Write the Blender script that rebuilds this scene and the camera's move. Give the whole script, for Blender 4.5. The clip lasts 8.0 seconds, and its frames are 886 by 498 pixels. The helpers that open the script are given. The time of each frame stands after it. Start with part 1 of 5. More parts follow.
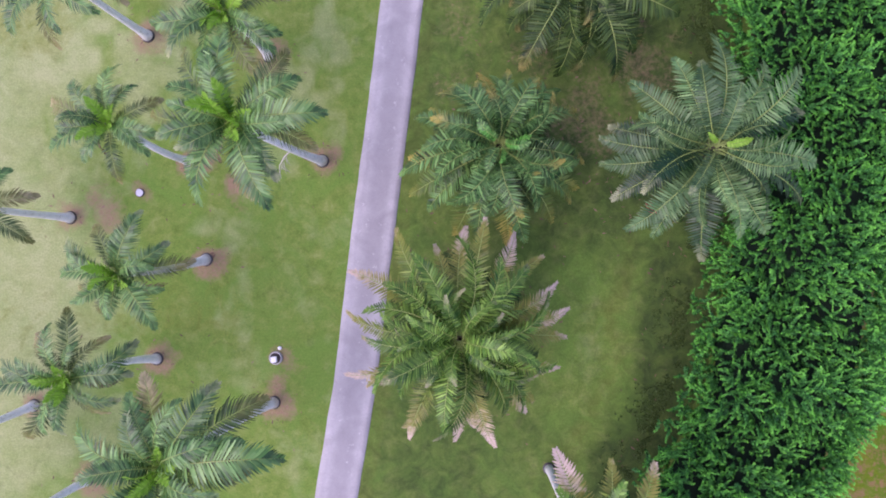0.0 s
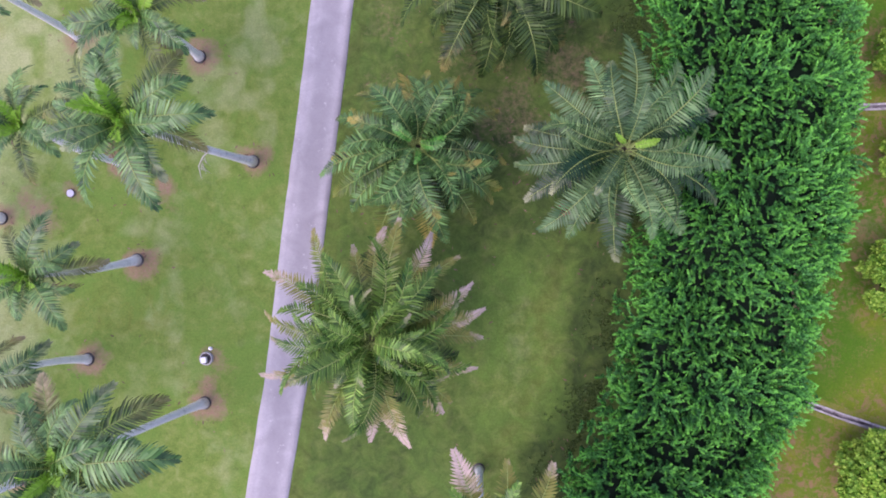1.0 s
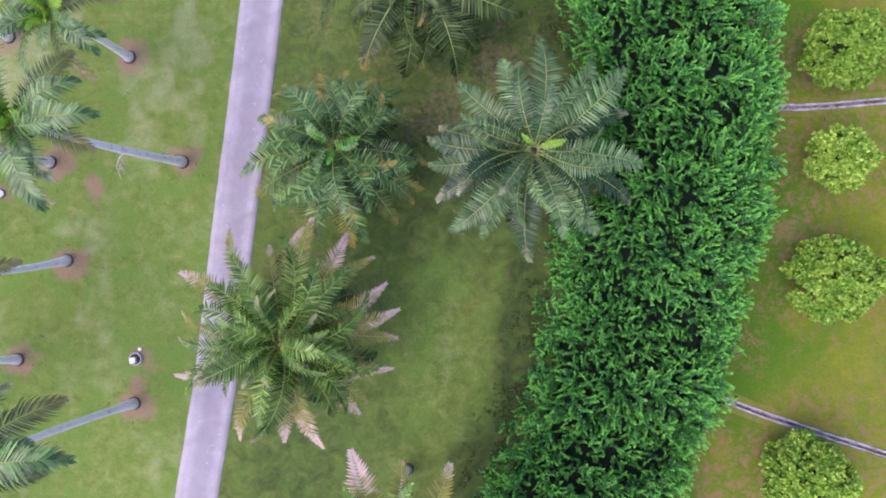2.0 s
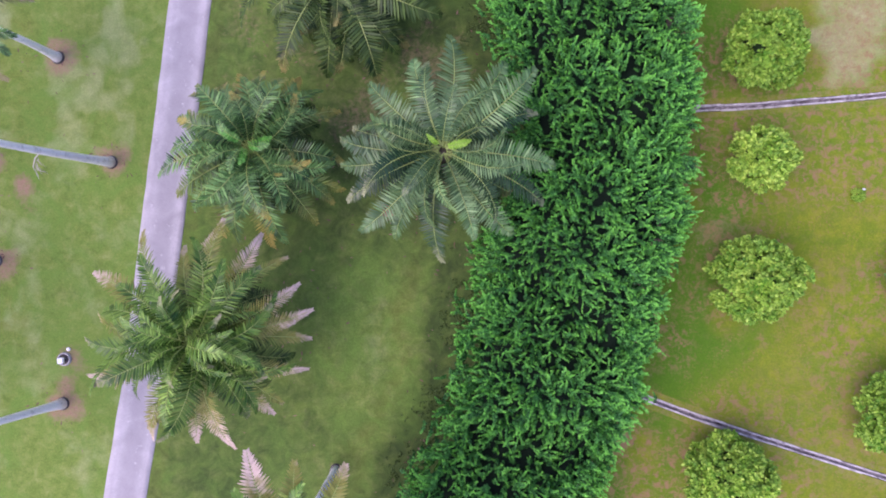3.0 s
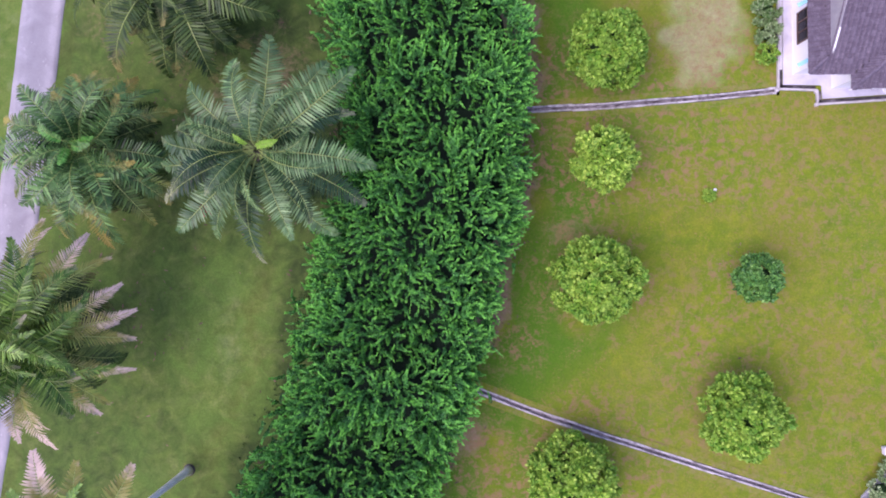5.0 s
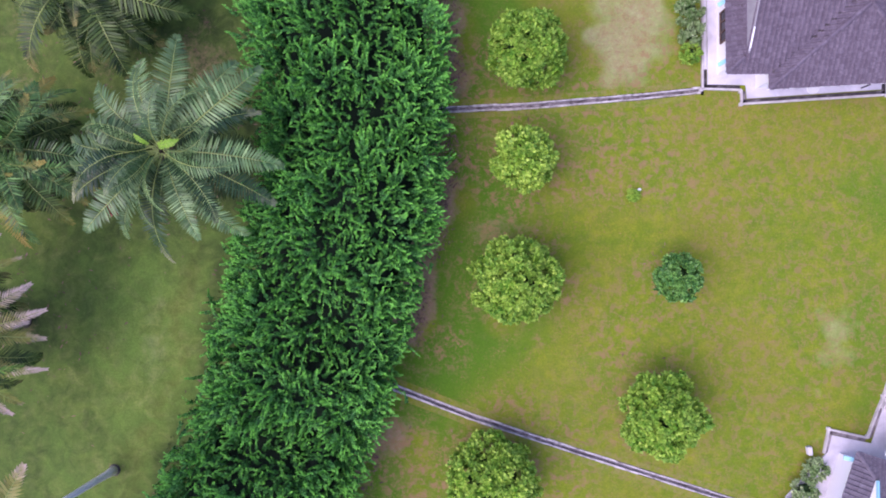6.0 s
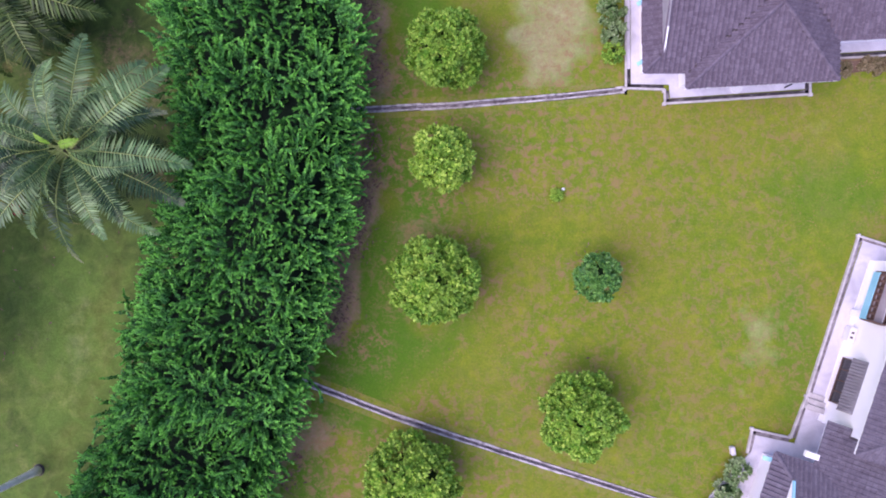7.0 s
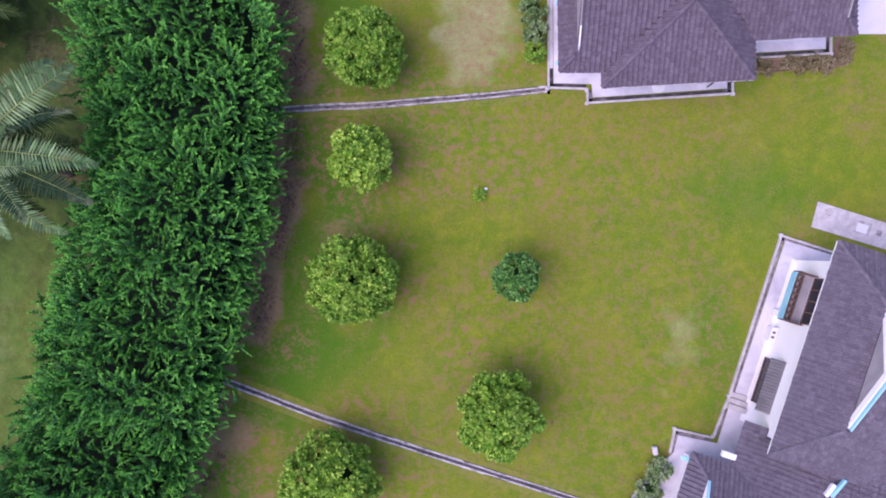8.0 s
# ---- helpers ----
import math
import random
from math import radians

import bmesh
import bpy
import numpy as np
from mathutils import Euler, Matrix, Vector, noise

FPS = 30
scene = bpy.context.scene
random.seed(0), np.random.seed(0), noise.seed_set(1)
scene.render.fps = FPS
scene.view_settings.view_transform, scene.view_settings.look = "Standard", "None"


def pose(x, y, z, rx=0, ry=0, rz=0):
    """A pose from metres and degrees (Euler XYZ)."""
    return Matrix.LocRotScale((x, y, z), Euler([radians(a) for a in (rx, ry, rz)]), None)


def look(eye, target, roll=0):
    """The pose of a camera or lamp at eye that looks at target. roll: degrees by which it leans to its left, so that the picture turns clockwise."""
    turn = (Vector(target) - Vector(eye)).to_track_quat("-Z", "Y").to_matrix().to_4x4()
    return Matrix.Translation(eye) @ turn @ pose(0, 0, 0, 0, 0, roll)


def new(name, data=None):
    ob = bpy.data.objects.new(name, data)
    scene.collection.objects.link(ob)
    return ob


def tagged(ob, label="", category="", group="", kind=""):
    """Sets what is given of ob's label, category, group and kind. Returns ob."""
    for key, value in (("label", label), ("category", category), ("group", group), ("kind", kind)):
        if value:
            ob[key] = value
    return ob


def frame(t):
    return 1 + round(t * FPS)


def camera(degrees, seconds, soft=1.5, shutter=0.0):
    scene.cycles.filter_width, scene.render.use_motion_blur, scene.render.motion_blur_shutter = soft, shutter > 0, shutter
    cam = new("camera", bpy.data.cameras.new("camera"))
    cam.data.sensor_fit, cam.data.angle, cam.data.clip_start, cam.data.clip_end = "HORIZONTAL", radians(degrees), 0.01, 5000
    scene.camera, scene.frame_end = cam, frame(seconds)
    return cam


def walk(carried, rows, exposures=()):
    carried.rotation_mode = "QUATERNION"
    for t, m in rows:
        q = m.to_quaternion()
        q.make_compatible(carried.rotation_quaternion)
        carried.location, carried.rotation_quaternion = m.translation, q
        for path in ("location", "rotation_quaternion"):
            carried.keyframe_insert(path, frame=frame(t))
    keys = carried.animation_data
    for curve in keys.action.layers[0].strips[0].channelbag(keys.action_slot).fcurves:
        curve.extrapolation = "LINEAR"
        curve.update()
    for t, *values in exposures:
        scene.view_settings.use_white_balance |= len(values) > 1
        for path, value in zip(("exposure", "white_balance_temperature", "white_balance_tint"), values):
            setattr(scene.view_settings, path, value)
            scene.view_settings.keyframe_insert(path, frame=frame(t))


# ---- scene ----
cam = camera(70.0, 8.0, soft=1.83)
# seconds, x, y, height: a level flight over the estate, the lens almost straight down
PATH = [
    (0.0, 0.000, 0.000, 48.000),
    (0.5, 2.634, 0.020, 47.960),
    (1.0, 5.289, 0.039, 47.917),
    (1.5, 7.963, 0.054, 47.870),
    (3.0, 16.096, 0.087, 47.711),
    (3.5, 18.841, 0.093, 47.652),
    (4.0, 21.603, 0.096, 47.589),
    (4.5, 24.381, 0.098, 47.523),
    (6.0, 32.801, 0.087, 47.306),
    (6.5, 35.635, 0.078, 47.227),
    (7.0, 38.482, 0.068, 47.144),
    (7.5, 41.340, 0.054, 47.059),
    (8.0, 44.210, 0.039, 46.970),
]
LEAN = 1.09
EXPOSURES = [(0.0, 0.87, 6350, 42), (1.5, 0.99, 6350, 42), (3.5, 1.06, 6320, 44), (6.5, 1.06, 6320, 44), (8.0, 0.85, 6320, 43)]  # seconds, stops, kelvin, tint
walk(cam, [(t, pose(x, y, z, 0, LEAN, 0)) for t, x, y, z in PATH], EXPOSURES)

# ---- world, sun ----
SUN_ELEVATION, SUN_AZIMUTH = 58.0, 203.0  # azimuth in degrees from +x, anticlockwise
world = bpy.data.worlds.new("sky")
scene.world = world
world.use_nodes = True
wn = world.node_tree
sky = wn.nodes.new("ShaderNodeTexSky")
sky.sky_type, sky.sun_disc = "NISHITA", False
sky.sun_elevation, sky.sun_rotation = radians(SUN_ELEVATION), radians(90 - SUN_AZIMUTH)
sky.air_density, sky.dust_density, sky.ozone_density = 1.0, 1.6, 1.0
wn.nodes["Background"].inputs["Strength"].default_value = 0.135
wn.links.new(sky.outputs[0], wn.nodes["Background"].inputs["Color"])

sun = new("sun", bpy.data.lights.new("sun", "SUN"))
sun.data.energy, sun.data.angle, sun.data.color = 1.2, radians(60), (1.0, 0.97, 0.93)
_e, _a = radians(SUN_ELEVATION), radians(SUN_AZIMUTH)
sun.matrix_world = look((math.cos(_a) * math.cos(_e) * 80, math.sin(_a) * math.cos(_e) * 80, math.sin(_e) * 80), (0, 0, 0))


# ---- materials ----
class Mat:
    """A small wrapper round a node material."""

    def __init__(self, name, rough=0.8, spec=0.3):
        self.m = bpy.data.materials.new(name)
        self.m.use_nodes = True
        self.t = self.m.node_tree
        self.b = self.t.nodes["Principled BSDF"]
        self.b.inputs["Roughness"].default_value = rough
        self.b.inputs["Specular IOR Level"].default_value = spec
        self.co = self.t.nodes.new("ShaderNodeTexCoord").outputs["Object"]
        self.geo = self.t.nodes.new("ShaderNodeNewGeometry")
        self.pos = self.geo.outputs["Position"]
        self.info = self.t.nodes.new("ShaderNodeObjectInfo").outputs["Random"]
        self.island = self.geo.outputs["Random Per Island"]

    def link(self, a, b):
        self.t.links.new(a, b)

    def noise(self, scale, detail=4.0, rough=0.55, where=None, distort=0.0):
        n = self.t.nodes.new("ShaderNodeTexNoise")
        n.inputs["Scale"].default_value, n.inputs["Detail"].default_value = scale, detail
        n.inputs["Roughness"].default_value, n.inputs["Distortion"].default_value = rough, distort
        self.link(where or self.pos, n.inputs["Vector"])
        return n.outputs["Fac"]

    def ramp(self, fac, *stops):
        r = self.t.nodes.new("ShaderNodeValToRGB")
        el = r.color_ramp.elements
        while len(el) < len(stops):
            el.new(0.5)
        for e, (p, c) in zip(el, stops):
            e.position = p
            e.color = (*c, 1) if len(c) == 3 else c
        self.link(fac, r.inputs[0])
        return r.outputs[0]

    def band(self, fac, lo, hi):
        r = self.t.nodes.new("ShaderNodeMapRange")
        r.inputs["From Min"].default_value, r.inputs["From Max"].default_value = lo, hi
        self.link(fac, r.inputs["Value"])
        return r.outputs[0]

    def mix(self, fac, a, b, mode="MIX"):
        n = self.t.nodes.new("ShaderNodeMix")
        n.data_type, n.blend_type = "RGBA", mode
        for sock, v in ((n.inputs[0], fac), (n.inputs[6], a), (n.inputs[7], b)):
            if isinstance(v, (int, float)):
                sock.default_value = v
            elif isinstance(v, tuple):
                sock.default_value = (*v, 1)
            else:
                self.link(v, sock)
        return n.outputs[2]

    def math(self, op, a, b=0.0):
        n = self.t.nodes.new("ShaderNodeMath")
        n.operation = op
        for sock, v in ((n.inputs[0], a), (n.inputs[1], b)):
            if isinstance(v, (int, float)):
                sock.default_value = v
            else:
                self.link(v, sock)
        return n.outputs[0]

    def attribute(self, name):
        n = self.t.nodes.new("ShaderNodeAttribute")
        n.attribute_name = name
        return n.outputs["Fac"]

    def colour(self, c):
        if isinstance(c, tuple):
            self.b.inputs["Base Color"].default_value = (*c, 1)
        else:
            self.link(c, self.b.inputs["Base Color"])
        return self

    def bump(self, height, strength=0.4, distance=0.02):
        n = self.t.nodes.new("ShaderNodeBump")
        n.inputs["Strength"].default_value, n.inputs["Distance"].default_value = strength, distance
        self.link(height, n.inputs["Height"])
        self.link(n.outputs[0], self.b.inputs["Normal"])
        return self

    def thin_leaf(self, colour, amount=0.3):
        """Lets light through a leaf."""
        tr = self.t.nodes.new("ShaderNodeBsdfTranslucent")
        self.link(colour, tr.inputs["Color"])
        mx = self.t.nodes.new("ShaderNodeMixShader")
        mx.inputs[0].default_value = amount
        self.link(self.b.outputs[0], mx.inputs[1])
        self.link(tr.outputs[0], mx.inputs[2])
        out = self.t.nodes["Material Output"]
        self.link(mx.outputs[0], out.inputs["Surface"])
        return self


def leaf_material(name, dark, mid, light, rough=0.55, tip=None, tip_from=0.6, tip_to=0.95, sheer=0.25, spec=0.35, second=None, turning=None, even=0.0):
    """Foliage: each leaf its own hue (closer together where even), each frond its own tone, tips that take on the dry
    or bright colour given as tip.
    """
    k = Mat(name, rough, spec)
    low = tuple(a + (b - a) * even for a, b in zip(dark, mid))
    high = tuple(a + (b - a) * even * 0.6 for a, b in zip(light, mid))
    c = k.ramp(k.island, (0.0, low), (0.2, low), (0.6, mid), (1.0, high))
    c = k.mix(k.band(k.noise(0.9, 3), 0.35, 0.7), c, k.mix(0.5, c, light))
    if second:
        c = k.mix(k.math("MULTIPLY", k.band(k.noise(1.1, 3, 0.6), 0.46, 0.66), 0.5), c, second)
    c = k.mix(k.math("MULTIPLY", k.info, 0.44 + 2.0 * even), c, dark)
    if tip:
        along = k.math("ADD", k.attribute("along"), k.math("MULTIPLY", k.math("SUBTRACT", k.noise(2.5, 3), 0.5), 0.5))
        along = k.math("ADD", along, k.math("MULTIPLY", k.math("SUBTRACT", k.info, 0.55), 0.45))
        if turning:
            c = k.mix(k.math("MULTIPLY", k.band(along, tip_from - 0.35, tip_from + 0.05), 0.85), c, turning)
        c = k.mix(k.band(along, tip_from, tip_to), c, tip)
    k.colour(c)
    k.thin_leaf(c, sheer)
    return k.m


def stone_material(name, a, b, c, rough=0.85, fine=9.0, coarse=0.6, bump=0.3):
    """Concrete, plaster, earth: a grain and larger stains."""
    k = Mat(name, rough, 0.2)
    g = k.noise(fine, 6)
    big = k.noise(coarse, 4, distort=0.6)
    col = k.ramp(big, (0.3, a), (0.52, b), (0.72, c))
    col = k.mix(k.band(g, 0.35, 0.75), col, k.mix(0.35, col, a))
    k.colour(col)
    k.bump(g, bump, 0.015)
    return k.m


M = {}
M["concrete"] = stone_material("concrete", (0.4, 0.38, 0.38), (0.54, 0.52, 0.52), (0.66, 0.64, 0.64), coarse=1.4)
M["pale_concrete"] = stone_material("pale_concrete", (0.48, 0.47, 0.52), (0.64, 0.63, 0.68), (0.75, 0.74, 0.79), coarse=0.6)
M["pale_screed"] = stone_material("pale_screed", (0.6, 0.59, 0.63), (0.7, 0.69, 0.73), (0.76, 0.75, 0.79), coarse=0.25, bump=0.15)
M["white_paint"] = stone_material("white_paint", (0.85, 0.86, 0.88), (0.91, 0.915, 0.93), (0.94, 0.94, 0.95), rough=0.7, coarse=0.3, bump=0.1)
M["blue_paint"] = stone_material("blue_paint", (0.22, 0.55, 0.68), (0.28, 0.63, 0.76), (0.36, 0.68, 0.8), rough=0.6, bump=0.1)
M["channel"] = stone_material("channel", (0.06, 0.05, 0.05), (0.26, 0.24, 0.25), (0.5, 0.47, 0.48), coarse=1.9)
M["drain_kerb"] = stone_material("drain_kerb", (0.2, 0.185, 0.18), (0.5, 0.48, 0.48), (0.66, 0.64, 0.64), fine=5.0, coarse=1.7)
M["shrub_leaf"] = leaf_material("shrub_leaf", (0.07, 0.18, 0.04), (0.2, 0.36, 0.11), (0.5, 0.6, 0.34), rough=0.5, sheer=0.1)
# darker floor colour for the channels round the houses
M["dark_channel"] = stone_material("dark_channel", (0.03, 0.027, 0.03), (0.08, 0.073, 0.08), (0.3, 0.28, 0.3), coarse=1.6)
M["dark_glass"] = Mat("dark_glass", 0.15, 0.5).colour((0.02, 0.02, 0.025)).m
M["brown_wood"] = stone_material("brown_wood", (0.1, 0.065, 0.05), (0.16, 0.1, 0.08), (0.22, 0.15, 0.12), fine=14)
M["grey_sheet"] = stone_material("grey_sheet", (0.27, 0.26, 0.28), (0.34, 0.33, 0.35), (0.42, 0.41, 0.43), rough=0.6)
M["white_metal"] = stone_material("white_metal", (0.66, 0.66, 0.66), (0.74, 0.74, 0.74), (0.8, 0.8, 0.8), rough=0.4, bump=0.05)
M["soil"] = stone_material("soil", (0.14, 0.09, 0.065), (0.2, 0.135, 0.1), (0.26, 0.18, 0.14), fine=5)
M["palm_bark"] = stone_material("palm_bark", (0.1, 0.08, 0.065), (0.17, 0.14, 0.11), (0.24, 0.2, 0.16), fine=6)
M["bark"] = stone_material("bark", (0.08, 0.06, 0.045), (0.13, 0.1, 0.08), (0.18, 0.15, 0.12), fine=12)


def royal_bark():
    k = Mat("royal_bark", 0.5, 0.5)
    n = k.t.nodes.new("ShaderNodeTexWave")
    n.bands_direction = "Z"
    n.inputs["Scale"].default_value, n.inputs["Distortion"].default_value = 1.6, 2.0
    k.link(k.pos, n.inputs["Vector"])
    c = k.ramp(k.noise(1.4, 5), (0.3, (0.86, 0.83, 0.83)), (0.5, (0.95, 0.92, 0.92)), (0.7, (0.97, 0.95, 0.95)))
    c = k.mix(k.math("MULTIPLY", n.outputs["Fac"], 0.08), c, (0.5, 0.48, 0.48))
    c = k.mix(k.math("MULTIPLY", k.band(k.noise(2.2, 6, 0.7), 0.54, 0.66), 0.5), c, (0.42, 0.4, 0.4))
    k.colour(c).bump(n.outputs["Fac"], 0.1, 0.01)
    return k.m


M["royal_bark"] = royal_bark()
M["dark_bark"] = stone_material("dark_bark", (0.05, 0.045, 0.045), (0.09, 0.08, 0.08), (0.16, 0.15, 0.15))


def tile_material(name, a, b, c, lichen):
    k = Mat(name, 0.8, 0.25)
    each = k.math("FRACT", k.math("ADD", k.island, k.info))
    col = k.ramp(each, (0.0, a), (0.55, b), (1.0, c))
    col = k.mix(k.band(k.noise(0.5, 5, distort=0.5), 0.4, 0.68), col, k.mix(0.55, col, a))
    col = k.mix(k.math("MULTIPLY", k.band(k.noise(4.5, 8, 0.8), 0.5, 0.7), 0.62), col, lichen)
    g = k.noise(22, 4)
    k.colour(col).bump(g, 0.3, 0.01)
    return k.m


M["roof_tile"] = tile_material("roof_tile", (0.104, 0.086, 0.108), (0.126, 0.106, 0.132), (0.152, 0.13, 0.16), (0.29, 0.258, 0.3))
M["roof_tile_grey"] = tile_material("roof_tile_grey", (0.106, 0.094, 0.118), (0.128, 0.116, 0.142), (0.152, 0.14, 0.17), (0.28, 0.26, 0.305))
M["roof_felt"] = stone_material("roof_felt", (0.06, 0.05, 0.055), (0.08, 0.07, 0.075), (0.1, 0.09, 0.095))

M["frond_green"] = leaf_material("frond_green", (0.008, 0.05, 0.008), (0.075, 0.215, 0.026), (0.34, 0.56, 0.1), rough=0.36, tip=(0.46, 0.38, 0.26), tip_from=0.98, tip_to=1.3, spec=0.3, sheer=0.03, even=0.08)
M["frond_old"] = leaf_material("frond_old", (0.022, 0.06, 0.01), (0.085, 0.17, 0.024), (0.27, 0.39, 0.07), rough=0.42, tip=(0.58, 0.45, 0.37), tip_from=0.74, tip_to=0.98, spec=0.3, sheer=0.03, turning=(0.27, 0.25, 0.055), even=0.08)
M["frond_deep"] = leaf_material("frond_deep", (0.004, 0.028, 0.009), (0.048, 0.17, 0.034), (0.3, 0.58, 0.17), rough=0.36, tip=(0.38, 0.32, 0.07), tip_from=0.88, tip_to=1.15, spec=0.3, sheer=0.02, even=0.08)
# the fourth palm's own dark leaf; on the other palms' skirts, painted crown shade
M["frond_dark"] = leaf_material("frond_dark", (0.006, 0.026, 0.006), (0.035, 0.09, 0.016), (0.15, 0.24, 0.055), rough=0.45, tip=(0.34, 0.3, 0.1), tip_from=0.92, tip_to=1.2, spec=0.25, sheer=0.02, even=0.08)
M["frond_fresh"] = leaf_material("frond_fresh", (0.03, 0.24, 0.02), (0.1, 0.44, 0.05), (0.24, 0.6, 0.12), rough=0.4, sheer=0.15)
M["frond_deep_old"] = leaf_material("frond_deep_old", (0.004, 0.024, 0.007), (0.03, 0.1, 0.02), (0.17, 0.32, 0.075), rough=0.4, tip=(0.44, 0.34, 0.08), tip_from=0.74, tip_to=1.0, spec=0.3, sheer=0.02, turning=(0.2, 0.22, 0.04), even=0.08)
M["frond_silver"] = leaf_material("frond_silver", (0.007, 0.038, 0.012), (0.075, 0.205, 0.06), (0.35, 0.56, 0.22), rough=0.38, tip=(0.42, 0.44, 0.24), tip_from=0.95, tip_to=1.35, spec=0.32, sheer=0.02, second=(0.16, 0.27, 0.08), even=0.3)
M["frond_royal"] = leaf_material("frond_royal", (0.012, 0.055, 0.014), (0.085, 0.24, 0.05), (0.28, 0.5, 0.15), rough=0.4, tip=(0.45, 0.48, 0.24), tip_from=0.95, tip_to=1.3, spec=0.5, sheer=0.05, even=0.08)
M["frond_royal_old"] = leaf_material("frond_royal_old", (0.012, 0.045, 0.014), (0.06, 0.13, 0.035), (0.2, 0.29, 0.1), rough=0.45, tip=(0.46, 0.38, 0.22), tip_from=0.8, tip_to=1.15, spec=0.4, sheer=0.05, turning=(0.2, 0.2, 0.05), even=0.08)
M["frond_lime"] = leaf_material("frond_lime", (0.18, 0.42, 0.03), (0.26, 0.55, 0.05), (0.38, 0.64, 0.1), sheer=0.4)
M["rachis"] = Mat("rachis", 0.5, 0.4).colour((0.26, 0.34, 0.09)).m
# hedge leaves go from darker at the shoot's base to brighter at its tip
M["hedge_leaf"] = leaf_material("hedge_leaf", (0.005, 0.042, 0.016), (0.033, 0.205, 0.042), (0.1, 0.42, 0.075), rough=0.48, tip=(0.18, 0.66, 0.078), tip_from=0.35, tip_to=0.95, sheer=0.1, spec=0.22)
# near-black so that gaps between the shoots read as shaded
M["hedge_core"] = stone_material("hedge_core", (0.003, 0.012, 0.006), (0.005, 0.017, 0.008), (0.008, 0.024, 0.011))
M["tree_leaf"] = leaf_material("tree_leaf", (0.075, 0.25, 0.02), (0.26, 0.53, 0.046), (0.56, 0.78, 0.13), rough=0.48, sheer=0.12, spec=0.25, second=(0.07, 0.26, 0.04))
M["tree_leaf_deep"] = leaf_material("tree_leaf_deep", (0.022, 0.13, 0.03), (0.08, 0.29, 0.055), (0.22, 0.48, 0.1), rough=0.42, sheer=0.1, spec=0.4)
M["weed_leaf"] = leaf_material("weed_leaf", (0.03, 0.07, 0.014), (0.075, 0.135, 0.03), (0.12, 0.19, 0.045), rough=0.6, sheer=0.1)
M["red_leaf"] = leaf_material("red_leaf", (0.2, 0.04, 0.03), (0.38, 0.09, 0.07), (0.55, 0.2, 0.15), rough=0.6, sheer=0.1)
M["dry_stalk"] = stone_material("dry_stalk", (0.42, 0.4, 0.34), (0.55, 0.53, 0.47), (0.66, 0.64, 0.58), fine=14)
M["litter"] = leaf_material("litter", (0.07, 0.035, 0.026), (0.18, 0.09, 0.065), (0.32, 0.2, 0.14), sheer=0.05)
M["frond_dead"] = leaf_material("frond_dead", (0.12, 0.07, 0.045), (0.24, 0.15, 0.1), (0.38, 0.28, 0.2), rough=0.7)
M["bed_leaf"] = leaf_material("bed_leaf", (0.2, 0.18, 0.08), (0.38, 0.32, 0.16), (0.55, 0.46, 0.32))
# dark green that stands in for shade deep inside the crowns
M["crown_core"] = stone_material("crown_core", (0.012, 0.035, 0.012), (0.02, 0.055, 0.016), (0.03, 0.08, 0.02))


